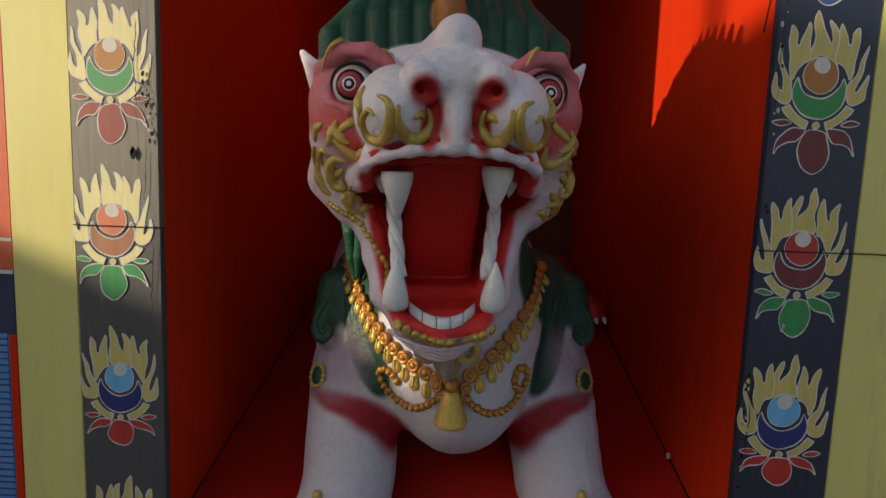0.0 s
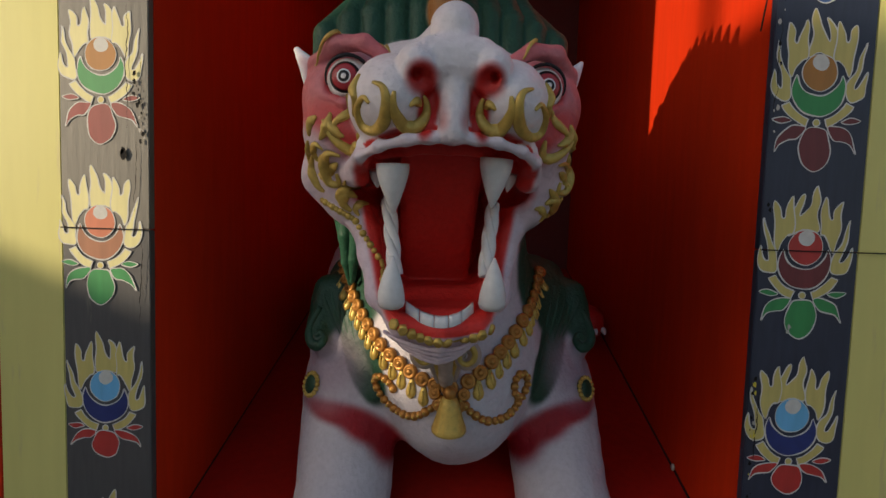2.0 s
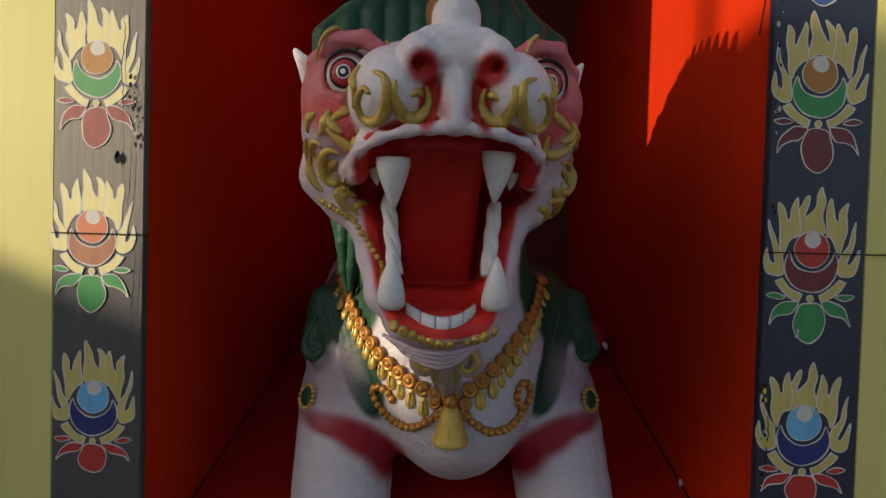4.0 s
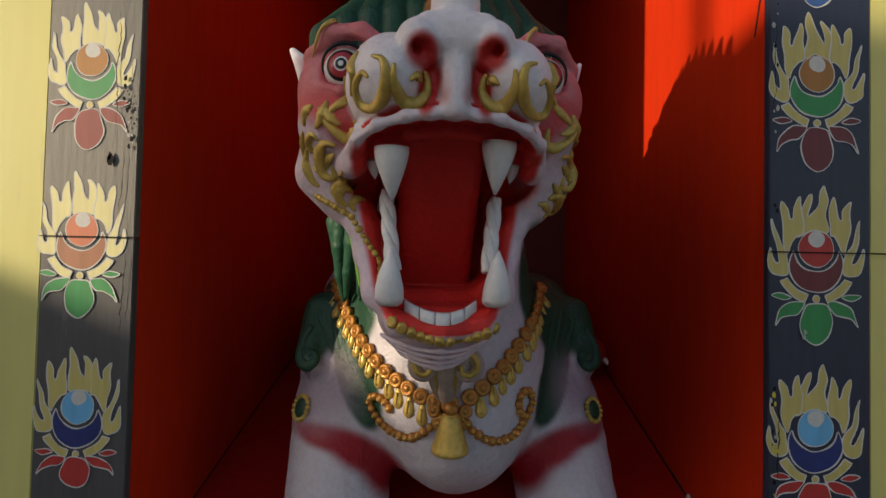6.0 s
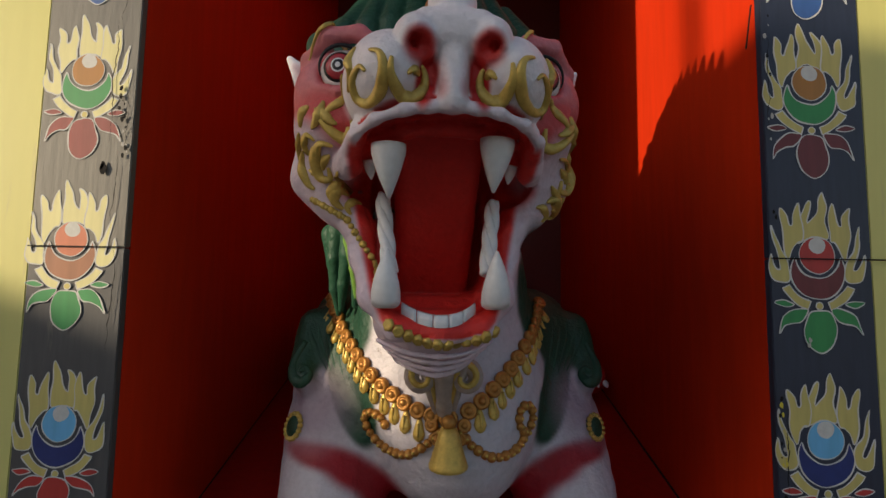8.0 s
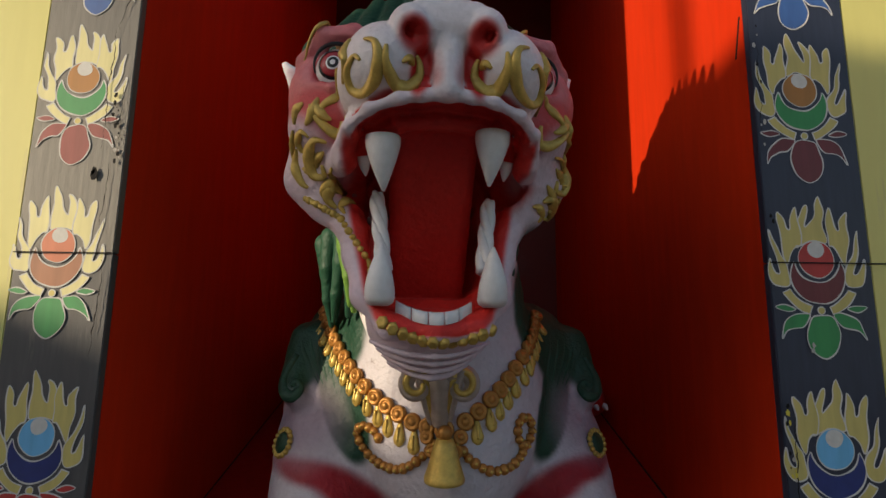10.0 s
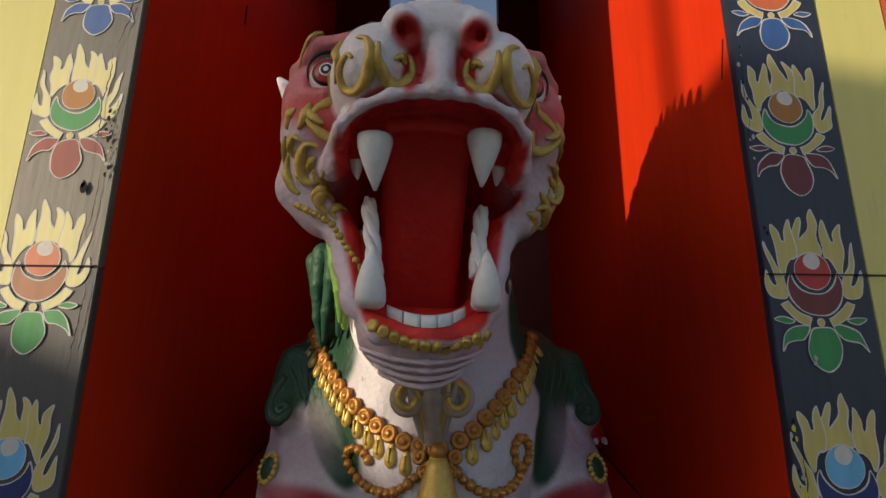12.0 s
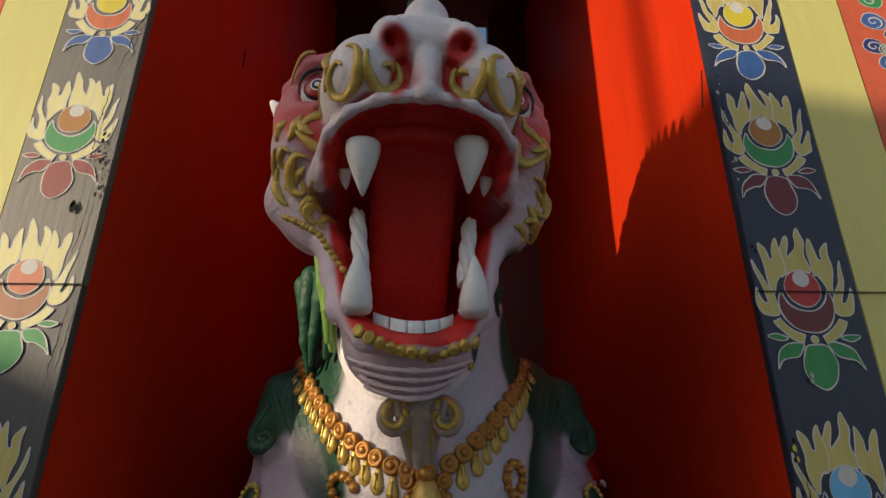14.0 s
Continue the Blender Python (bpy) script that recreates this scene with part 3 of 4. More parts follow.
spray(C, P, (0.51, 0.02, 0.93), (0.075, 0.30, 0.13), DKGREEN, 0.3, 1.0, both=True)


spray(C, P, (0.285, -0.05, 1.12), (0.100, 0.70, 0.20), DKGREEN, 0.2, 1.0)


def body_place(P):
    c, s = math.cos(BA), math.sin(BA)
    return np.stack([BP[0] + P[..., 0] * c - P[..., 1] * s, BP[1] + P[..., 0] * s + P[..., 1] * c, P[..., 2]], -1)


P = hand_made(P, normals_of(P, Q), 0.0026, 9)
body_P, body_Q, body_C = body_place(P), Q, C
lion_parts = [(head_P, head_Q, head_C, 0), (body_P, body_Q, body_C, 0)]

# ---- ornaments of the statue ----
from mathutils.bvhtree import BVHTree

SKIN = BVHTree.FromPolygons(np.concatenate([head_P, body_P]).tolist(), head_Q.tolist() + (body_Q + len(head_P)).tolist())
BODY_SKIN = BVHTree.FromPolygons(body_P.tolist(), body_Q.tolist())
GOLD_I, COPPER_I, TOOTH_I, BLACK_I, EYEW_I, EYER_I, BEARD_I = 1, 2, 3, 4, 5, 6, 7


def hw(u, v, w):
    return Vector(head_place(np.array((u, v, w), float)))


def skin(x, z, y0=0.7):
    """The point of the front surface at x and height z, and its normal."""
    tree = BODY_SKIN if y0 > 1.0 else SKIN
    hit, nor, _, _ = tree.ray_cast(Vector((x, y0, z)), Vector((0, 1, 0)))
    if hit is None:
        hit, nor, _, _ = tree.find_nearest(Vector((x, 2.0 if z < 0.95 else 1.55, z)))
    if nor.y > 0:
        nor = -nor
    return hit, nor


def tube(pts, rad, mi, sides=8, flat=None, ends=True):
    """A sweep along points with a radius for each; flat: factor across the normal given by the surface."""
    pts = [Vector(p) for p in pts]
    n = len(pts)
    rad = [rad(i / (n - 1)) for i in range(n)] if callable(rad) else [rad] * n
    V, F = [], []
    up = Vector((0, -1, 0.2))
    for i, p in enumerate(pts):
        d = (pts[min(i + 1, n - 1)] - pts[max(i - 1, 0)]).normalized()
        a = d.cross(up)
        a = a.normalized() if a.length > 1e-4 else Vector((1, 0, 0))
        b = a.cross(d).normalized()
        for s in range(sides):
            t = 2 * math.pi * s / sides
            V.append(p + (a * math.cos(t) + b * math.sin(t) * (flat or 1.0)) * rad[i])
    for i in range(n - 1):
        for s in range(sides):
            q = (s + 1) % sides
            F.append([i * sides + s, i * sides + q, (i + 1) * sides + q, (i + 1) * sides + s])
    if ends:
        F.append(list(range(sides))[::-1])
        F.append([(n - 1) * sides + s for s in range(sides)])
    lion_parts.append((np.array(V), F, np.tile(np.array(PINK), (len(V), 1)) if mi == 0 else None, mi))


def lathe(base, axis, profile, mi, sides=14, squash=1.0, side=None):
    """Turned form: profile rows of (distance along the axis, radius)."""
    axis = Vector(axis).normalized()
    a = Vector(side).normalized() if side is not None else axis.orthogonal().normalized()
    a = (a - axis * a.dot(axis)).normalized()
    b = axis.cross(a)
    V, F = [], []
    for h, r in profile:
        for s in range(sides):
            t = 2 * math.pi * s / sides
            V.append(Vector(base) + axis * h + (a * math.cos(t) + b * math.sin(t) * squash) * r)
    for i in range(len(profile) - 1):
        for s in range(sides):
            q = (s + 1) % sides
            F.append([i * sides + s, i * sides + q, (i + 1) * sides + q, (i + 1) * sides + s])
    F.append(list(range(sides))[::-1])
    F.append([(len(profile) - 1) * sides + s for s in range(sides)])
    lion_parts.append((np.array(V), F, None, mi))


def ball(c, r, mi, axis=(0, 0, 1), stretch=1.0, sides=12, rings=7):
    prof = [(-math.cos(math.pi * i / rings) * r * stretch, max(math.sin(math.pi * i / rings), 0.02) * r) for i in range(rings + 1)]
    lathe(c, axis, prof, mi, sides)


# eyes: painted rings on a domed ball
for s in (-1, 1):
    c = hw(s * 0.250, -0.066, 1.650)
    ax = (hw(s * 0.250 + s * 0.10, -0.66, 1.66) - c).normalized()
    R = 0.056
    bands = ((0.0, 0.12, EYEW_I), (0.12, 0.25, BLACK_I), (0.25, 0.32, EYEW_I), (0.32, 0.62, EYER_I), (0.62, 0.76, BLACK_I), (0.76, 1.28, EYEW_I), (1.28, 1.45, BLACK_I))
    for a0, a1, mi in bands:
        rows = [a1 + (a0 - a1) * i / 4 for i in range(5)]
        lathe(c, ax, [(math.cos(a) * R, max(math.sin(a), 0.005) * R) for a in rows], mi, 28)
    # black rim over the eye
    pts = []
    for i in range(17):
        t = math.pi * (-0.12 + 1.24 * i / 16)
        pts.append(hw(s * 0.250 - s * math.cos(t) * 0.056, -0.100 - 0.012 * math.sin(t), 1.651 + math.sin(t) * 0.052))
    tube(pts, lambda q: 0.002 + 0.003 * math.sin(math.pi * q), BLACK_I, 8)

# fangs
def fang(base, tip, r, mi=TOOTH_I, bow=(0, 0, 0), power=2.2):
    base, tip, bow = Vector(base), Vector(tip), Vector(bow)
    pts = [base.lerp(tip, i / 10) + bow * math.sin(math.pi * i / 10) for i in range(11)]
    tube(pts, lambda q: r * (1.0 - 0.06 * q - 0.86 * q ** power) * (0.93 + 0.07 * min(1, q * 6)), mi, 14)


for s, uf, ub, wb, wt, ul in ((-1, 0.131, 0.148, 1.370, 1.324, 0.130), (1, 0.116, 0.153, 1.360, 1.344, 0.139)):
    fang(hw(s * uf, -0.205, wt + 0.114), hw(s * (uf - 0.004), -0.180, wt), 0.0415, bow=(0, -0.006, 0), power=1.45)
    fang(hw(s * ul, -0.098, 1.097), hw(s * (ul - 0.002), -0.120, 1.218), 0.0365, bow=(0, -0.012, 0), power=1.7)
    lathe(hw(s * ul, -0.098, 1.081), (0, 0, 1), [(0, 0.022), (0.007, 0.032), (0.020, 0.0362)], TOOTH_I, 14)
    # small side tooth
    fang(hw(s * 0.178, -0.10, 1.43), hw(s * 0.172, -0.085, 1.385), 0.016)
    # twisted bar between the fangs: a thick rod wound with a spiral groove
    a, b = hw(s * ub, 0.0, wb), hw(s * 0.122, -0.068, 1.165)
    for k in range(3):
        pts = []
        for i in range(30):
            q = i / 29
            t = k * 2.0944 + q * 6.5
            pts.append(a.lerp(b, q) + Vector((math.cos(t) * 0.0085, math.sin(t) * 0.0085, 0)))
        tube(pts, lambda q: 0.0125 * (0.45 + 0.55 * math.sin(math.pi / 2 * min(1, q * 6 + 0.1))), TOOTH_I, 8)
# row of lower front teeth
for i in range(5):
    q0, q1 = -1 + 2 * i / 5 + 0.012, -1 + 2 * (i + 1) / 5 - 0.012
    V, F = [], []
    for j in range(5):
        q = q0 + (q1 - q0) * j / 4
        u, v = q * 0.094, -0.126 + 0.052 * q * q
        for dv, w in ((0.0, 1.038 + 0.030 * q * q), (-0.004, 1.050 + 0.030 * q * q), (0.001, 1.065 + 0.030 * q * q), (0.014, 1.068 + 0.030 * q * q), (0.024, 1.046 + 0.030 * q * q)):
            V.append(hw(u, v + dv, w))
    for j in range(4):
        for k in range(4):
            F.append([j * 5 + k, j * 5 + 5 + k, j * 5 + 6 + k, j * 5 + 1 + k])
    F.append([0, 1, 2, 3, 4])
    F.append([24, 23, 22, 21, 20])
    lion_parts.append((np.array(V), F, None, TOOTH_I))


def scroll(uw, r0, mi=GOLD_I, lift=0.15, taper=(0.20, 1.0, 0.22), head_frame=True, flat=0.62, steps=6, colour=None):
    """A raised scroll laid on the front surface along a smooth run through a few (across, height) places."""
    r0 *= 1.35
    ctrl = [Vector((a, b, 0)) for a, b in uw]
    run = []
    for i in range(len(ctrl) - 1):
        p0, p1, p2, p3 = ctrl[max(i - 1, 0)], ctrl[i], ctrl[i + 1], ctrl[min(i + 2, len(ctrl) - 1)]
        for j in range(steps):
            t = j / steps
            run.append(0.5 * ((2 * p1) + (p2 - p0) * t + (2 * p0 - 5 * p1 + 4 * p2 - p3) * t * t + (3 * p1 - p0 - 3 * p2 + p3) * t ** 3))
    run.append(ctrl[-1])
    pts = []
    for p in run:
        if head_frame:
            q = hw(p.x, -0.3, p.y)
            hit, nor = skin(q.x, p.y)
        else:
            hit, nor = skin(p.x, p.y, 1.3)
        pts.append(hit + nor * r0 * lift)
    tube(pts, lambda q: r0 * (taper[0] + (taper[1] - taper[0]) * min(1, q / 0.4) if q < 0.4 else taper[1] + (taper[2] - taper[1]) * (q - 0.4) / 0.6), mi, 9, flat)
    if colour:
        P0, F0, _, m0 = lion_parts[-1]
        lion_parts[-1] = (P0, F0, np.tile(np.array(colour), (len(P0), 1)), m0)


# gold scrolls on the muzzle
for s in (-1, 1):
    g = lambda L: [(s * a, b) for a, b in L]
    gm = lambda L: [(s * a, b + 0.005) for a, b in L]
    scroll(gm([(0.122, 1.566), (0.124, 1.535), (0.108, 1.508), (0.082, 1.502), (0.062, 1.518), (0.058, 1.545), (0.066, 1.566)]), 0.0135)
    scroll(gm([(0.070, 1.545), (0.080, 1.552), (0.092, 1.540)]), 0.009)
    scroll(gm([(0.168, 1.585), (0.146, 1.574), (0.138, 1.545), (0.146, 1.512), (0.172, 1.498), (0.198, 1.510), (0.206, 1.540), (0.190, 1.558), (0.176, 1.545)]), 0.0120)
    scroll(gm([(0.204, 1.612), (0.216, 1.585), (0.212, 1.560), (0.222, 1.53)]), 0.010)
    # cheeks
    scroll(g([(0.235, 1.515), (0.232, 1.480), (0.262, 1.478), (0.300, 1.505), (0.325, 1.545)]), 0.0129)
    scroll(g([(0.305, 1.560), (0.318, 1.520), (0.335, 1.500)]), 0.0118)
    scroll(g([(0.345, 1.555), (0.362, 1.54), (0.368, 1.51)]), 0.0108)
    scroll(g([(0.285, 1.462), (0.318, 1.468), (0.335, 1.44), (0.325, 1.40), (0.300, 1.395), (0.303, 1.42)]), 0.0129)
    scroll(g([(0.372, 1.465), (0.378, 1.43), (0.362, 1.39), (0.345, 1.375)]), 0.0118)
    scroll(g([(0.262, 1.36), (0.285, 1.372), (0.292, 1.345), (0.272, 1.325)]), 0.0140)
    scroll(g([(0.270, 1.400), (0.285, 1.385), (0.305, 1.365), (0.300, 1.345)]), 0.0108)
    scroll(g([(0.232, 1.345), (0.250, 1.345), (0.262, 1.330), (0.252, 1.312)]), 0.0096)
    scroll(g([(0.375, 1.50), (0.385, 1.475), (0.388, 1.445)]), 0.0086)
    scroll(g([(0.245, 1.590), (0.262, 1.560), (0.290, 1.540), (0.300, 1.520)]), 0.0095)
    scroll(g([(0.270, 1.505), (0.290, 1.515), (0.308, 1.540), (0.306, 1.562)]), 0.0103)
    scroll(g([(0.330, 1.475), (0.350, 1.490), (0.362, 1.475), (0.352, 1.455), (0.340, 1.465)]), 0.0086)
    scroll(g([(0.295, 1.445), (0.312, 1.435), (0.318, 1.415)]), 0.0103)
    scroll(g([(0.335, 1.400), (0.345, 1.415), (0.358, 1.420)]), 0.0086)
    # gilt rim of the brow
    scroll(g([(0.165, 1.705), (0.205, 1.755), (0.265, 1.765), (0.325, 1.735), (0.358, 1.69)]), 0.007, lift=0.8)
    # rope along the cheek and jaw
    for i in range(26):
        q = i / 25
        u = 0.355 - 0.165 * min(1, q * 1.6) - 0.028 * max(0, q * 1.6 - 1)
        w = 1.352 - 0.09 * min(1, q * 1.6) - 0.24 * max(0, q - 0.35)
        p = hw(s * u, -0.3, w)
        hit, nor = skin(p.x, w)
        if hit.y > 1.70:
            continue
        ball(hit + nor * 0.002, 0.0105 if i % 2 else 0.0085, GOLD_I, nor, 0.8, 8, 5)

# gilt studs along the chin
for i in range(-6, 7):
    q = i / 6
    u, w = q * 0.138, 0.999 + 0.044 * q * q
    p = hw(u, -0.3, w)
    hit, nor = skin(p.x, w)
    a = nor.cross(Vector((0, 0, 1))).normalized()
    lathe(hit - nor * 0.006, nor, [(0, 0.0145), (0.012, 0.0135), (0.016, 0.009), (0.013, 0.005), (0.015, 0.002)], GOLD_I, 6, 1.15, a)


# ---- necklace, chains, bell, beard ----
def rosette(p, nor, r, mi):
    lathe(p - nor * r * 0.35, nor, [(0, r * 0.92), (r * 0.45, r), (r * 0.70, r * 0.86), (r * 0.74, r * 0.66), (r * 0.60, r * 0.56), (r * 0.62, r * 0.42), (r * 0.86, r * 0.34), (r * 0.90, r * 0.12)], mi, 12)


def drop(p, nor, length, r, mi):
    down = Vector((0, 0, -1))
    down = (down - nor * down.dot(nor)).normalized()
    side = nor.cross(down)
    prof = [(0, r * 0.25), (length * 0.15, r * 0.45), (length * 0.40, r * 0.75), (length * 0.68, r), (length * 0.88, r * 0.78), (length, r * 0.2)]
    lathe(p, down, prof, mi, 10, 0.62, side)
    # a groove lined by two ridges
    tube([p + nor * r * 0.55 + down * length * (0.25 + 0.55 * i / 5) for i in range(6)], lambda q: r * 0.22, mi, 6)


def neck_z(x):
    return 0.752 + (1.62 * abs(x) ** 1.9 if x < 0 else 1.75 * x ** 1.5)


spots, x = [], 0.0
for side in (-1, 1):
    x, k = side * 0.052, 0
    while abs(x) < (0.46 if side < 0 else 0.34):
        hit, nor = skin(x, neck_z(x), 1.3)
        spots.append((x, hit, nor, side, k))
        slope = (neck_z(x + side * 0.004) - neck_z(x)) / 0.004
        dy = abs(skin(x + side * 0.004, neck_z(x + side * 0.004), 1.3)[0].y - hit.y) / 0.004
        x += side * 0.047 / math.sqrt(1 + slope * slope + min(dy, 2.5) ** 2)
        k += 1
for x, hit, nor, side, k in spots:
    rosette(hit + nor * 0.012, nor, 0.0265, COPPER_I)
    if k > 0:
        down = Vector((-0.25 * side, 0, -1))
        drop(hit + nor * 0.008 + down * 0.020, nor, 0.072, 0.0200, GOLD_I)
# central cluster
for dx, dz, r in ((0, 0.0, 0.030), (-0.045, -0.020, 0.022), (0.045, -0.020, 0.022), (-0.030, -0.055, 0.022), (0.032, -0.055, 0.022), (0, -0.045, 0.026)):
    hit, nor = skin(-0.006 + dx, 0.752 + dz, 1.3)
    rosette(hit + nor * 0.014, nor, r, COPPER_I)


def swag(pts, r=0.0165):
    """A chain of knobs over the chest."""
    ctrl = [Vector((a, b, 0)) for a, b in pts]
    run = []
    for i in range(len(ctrl) - 1):
        p0, p1, p2, p3 = ctrl[max(i - 1, 0)], ctrl[i], ctrl[i + 1], ctrl[min(i + 2, len(ctrl) - 1)]
        for j in range(40):
            t = j / 40
            run.append(0.5 * ((2 * p1) + (p2 - p0) * t + (2 * p0 - 5 * p1 + 4 * p2 - p3) * t * t + (3 * p1 - p0 - 3 * p2 + p3) * t ** 3))
    last = None
    k = 0
    for q in run:
        hit, nor = skin(q.x, q.y, 1.3)
        if last is None or (hit - last).length > r * 1.45:
            ball(hit + nor * 0.008, r * (1.0 if k % 2 else 0.86), COPPER_I, nor, 0.85, 9, 6)
            ball(hit + nor * (0.010 + r * 0.6), r * 0.35, GOLD_I, nor, 0.8, 6, 4)
            last = hit
            k += 1


swag([(-0.03, 0.715), (-0.07, 0.675), (-0.125, 0.638), (-0.19, 0.640), (-0.245, 0.675), (-0.272, 0.720), (-0.245, 0.745), (-0.205, 0.728), (-0.195, 0.705)])
swag([(0.03, 0.715), (0.07, 0.672), (0.125, 0.640), (0.19, 0.645), (0.235, 0.685), (0.262, 0.735), (0.245, 0.775), (0.215, 0.760), (0.212, 0.72), (0.235, 0.69)])
# bell
hit, nor = skin(-0.005, 0.665, 1.3)
top = Vector((hit.x, hit.y - 0.052, 0.741))
lathe(top, (0, 0.10, -1), [(0, 0.012), (0.004, 0.024), (0.022, 0.031), (0.055, 0.040), (0.085, 0.049), (0.100, 0.054), (0.108, 0.057), (0.116, 0.056), (0.118, 0.048), (0.10, 0.030)], GOLD_I, 22)
ball(top + Vector((0, 0, 0.012)), 0.022, COPPER_I)
# beard: two scrolls over hanging ribs
for s in (-1, 1):
    c = Vector((-0.022 + s * 0.060, 1.690, 0.882))
    pts = []
    for i in range(22):
        t = i / 21
        a = math.pi * (0.62 - 2.1 * t)
        r = 0.040 * (1 - 0.80 * t)
        pts.append(c + Vector((s * math.cos(a) * r, -0.006 * t, math.sin(a) * r)))
    tube([Vector((-0.022 + s * 0.012, 1.68, 0.915))] + pts, lambda q: 0.026 * (1 - 0.45 * q), BEARD_I, 9)
    tube([p + Vector((0, -0.018, 0.005)) for p in pts[:18]], lambda q: 0.012 * (1 - 0.4 * q), GOLD_I, 7)
for i in range(-3, 4):
    x0 = -0.022 + i * 0.016
    tube([(x0 * 1.0 + i * 0.004, 1.67, 0.93), (x0, 1.692, 0.875), (-0.022 + i * 0.012, 1.728, 0.825), (-0.020 + i * 0.009, 1.768, 0.785), (-0.018 + i * 0.006, 1.785, 0.755)], lambda q: 0.0145 * (1 - 0.35 * q), GOLD_I if i in (-2, 2) else BEARD_I, 8)
tube([(-0.022, 1.682, 0.935), (-0.022, 1.700, 0.885), (-0.021, 1.735, 0.83), (-0.019, 1.768, 0.785), (-0.017, 1.788, 0.755)], lambda q: 0.040 - 0.018 * q, BEARD_I, 12)
# shoulder medallions and anklets
for x, z in ((-0.520, 0.672), (0.512, 0.668)):
    hit, nor = skin(x, z, 1.3)
    nor = (nor + Vector((math.copysign(0.35, x), -0.4, 0))).normalized()
    n0 = len(lion_parts)
    lathe(hit - nor * 0.01, nor, [(0, 0.040), (0.018, 0.036), (0.024, 0.020), (0.026, 0.004)], 0, 16)
    P0, F0, _, m0 = lion_parts[n0]
    lion_parts[n0] = (P0, F0, np.tile(np.array(DKGREEN), (len(P0), 1)), 0)
    a = nor.cross(Vector((0, 0, 1))).normalized()
    b = nor.cross(a)
    for i in range(15):
        t = 2 * math.pi * i / 15
        ball(hit + nor * 0.006 + (a * math.cos(t) + b * math.sin(t)) * 0.041, 0.0098, GOLD_I, nor, 0.9, 8, 5)
for x in (-0.455, 0.470):
    for i in range(4):
        hit, nor = skin(x + 0.006 * math.sin(i * 2.0), 0.325 - i * 0.035, 1.2)
        ball(hit + nor * 0.006, 0.019 - 0.002 * (i % 2), GOLD_I, (0, 0, 1), 1.15, 9, 6)
# claws of the hind paw that shows beside the wall
for q in (-0.05, 0.0, 0.05):
    c = Vector(body_place(np.array((0.95 + q, 0.93, 0.665))))
    fang(c, c + Vector((0, -0.055, -0.02)), 0.017)

# raised strands and curls of the painted mane on the shoulders
for s in (-1, 1):
    for j in range(5):
        d = 0.030 * j
        scroll([(s * (0.395 + d), 1.06 - 0.3 * d), (s * (0.375 + d * 1.0), 0.96), (s * (0.345 + d * 0.85), 0.86 + 0.2 * d), (s * (0.305 + d * 0.7), 0.74 + 0.55 * d)], 0.0075, 0, -0.35, (0.4, 1.0, 0.2), False, 0.6, 6, GREEN if j % 2 else DKGREEN)
    scroll([(s * 0.515, 0.95), (s * 0.545, 0.88), (s * 0.535, 0.83), (s * 0.505, 0.815), (s * 0.485, 0.84), (s * 0.50, 0.862), (s * 0.517, 0.85)], 0.016, 0, 0.0, (0.5, 1.0, 0.4), False, 0.6, 6, DKGREEN)

LION_PAINT = mat("statue_paint", "paint", 0.50, vary=0.12, grain=60, bump=0.7, wear=(0.20, 0.15, 0.16), wear_at=0.70, bump_dist=0.007)
GOLD = mat("gold_paint", (0.56, 0.39, 0.10), 0.40, metal=0.30, vary=0.3, grain=70, bump=0.5)
COPPER = mat("old_gold_paint", (0.42, 0.19, 0.045), 0.40, metal=0.40, vary=0.3, grain=70, bump=0.3)
TOOTH = mat("tooth_paint", (0.76, 0.77, 0.78), 0.35, vary=0.10, grain=60, bump=0.2)
BLACK = mat("black_paint", (0.012, 0.012, 0.014), 0.35, vary=0.1)
EYE_WHITE = mat("eye_white_paint", (0.82, 0.82, 0.82), 0.3, vary=0.05)
EYE_RED = mat("eye_red_paint", (0.42, 0.05, 0.06), 0.3, vary=0.1)
BEARD = mat("grey_beard_paint", (0.40, 0.33, 0.29), 0.5, vary=0.25)
LION_MATS = [LION_PAINT, GOLD, COPPER, TOOTH, BLACK, EYE_WHITE, EYE_RED, BEARD]


def statue(name, pieces, mats):
    """Joins the modelled clay and its ornaments into one mesh."""
    off, vs, fs, cs, ms = 0, [], [], [], []
    for P, Q, C, mi in pieces:
        vs.append(np.asarray(P, float))
        fs.extend((np.asarray(Q) + off).tolist() if isinstance(Q, np.ndarray) else [[i + off for i in f] for f in Q])
        cs.append(np.asarray(C, float) if C is not None else np.full((len(P), 3), 0.5))
        ms.extend([mi] * len(Q))
        off += len(P)
    V, C = np.concatenate(vs), np.concatenate(cs)
    me = bpy.data.meshes.new(name)
    me.from_pydata(V.tolist(), [], fs)
    for m in mats:
        me.materials.append(m)
    me.polygons.foreach_set("material_index", ms)
    me.polygons.foreach_set("use_smooth", [True] * len(fs))
    at = me.color_attributes.new("paint", "FLOAT_COLOR", "POINT")
    at.data.foreach_set("color", np.concatenate([C, np.ones((len(C), 1))], 1).astype(np.float32).ravel())
    me.update()
    return new(name, me)


lion = tagged(statue("lion_statue", lion_parts, LION_MATS), "white and red painted roaring lion statue with green mane and necklace", "statue")


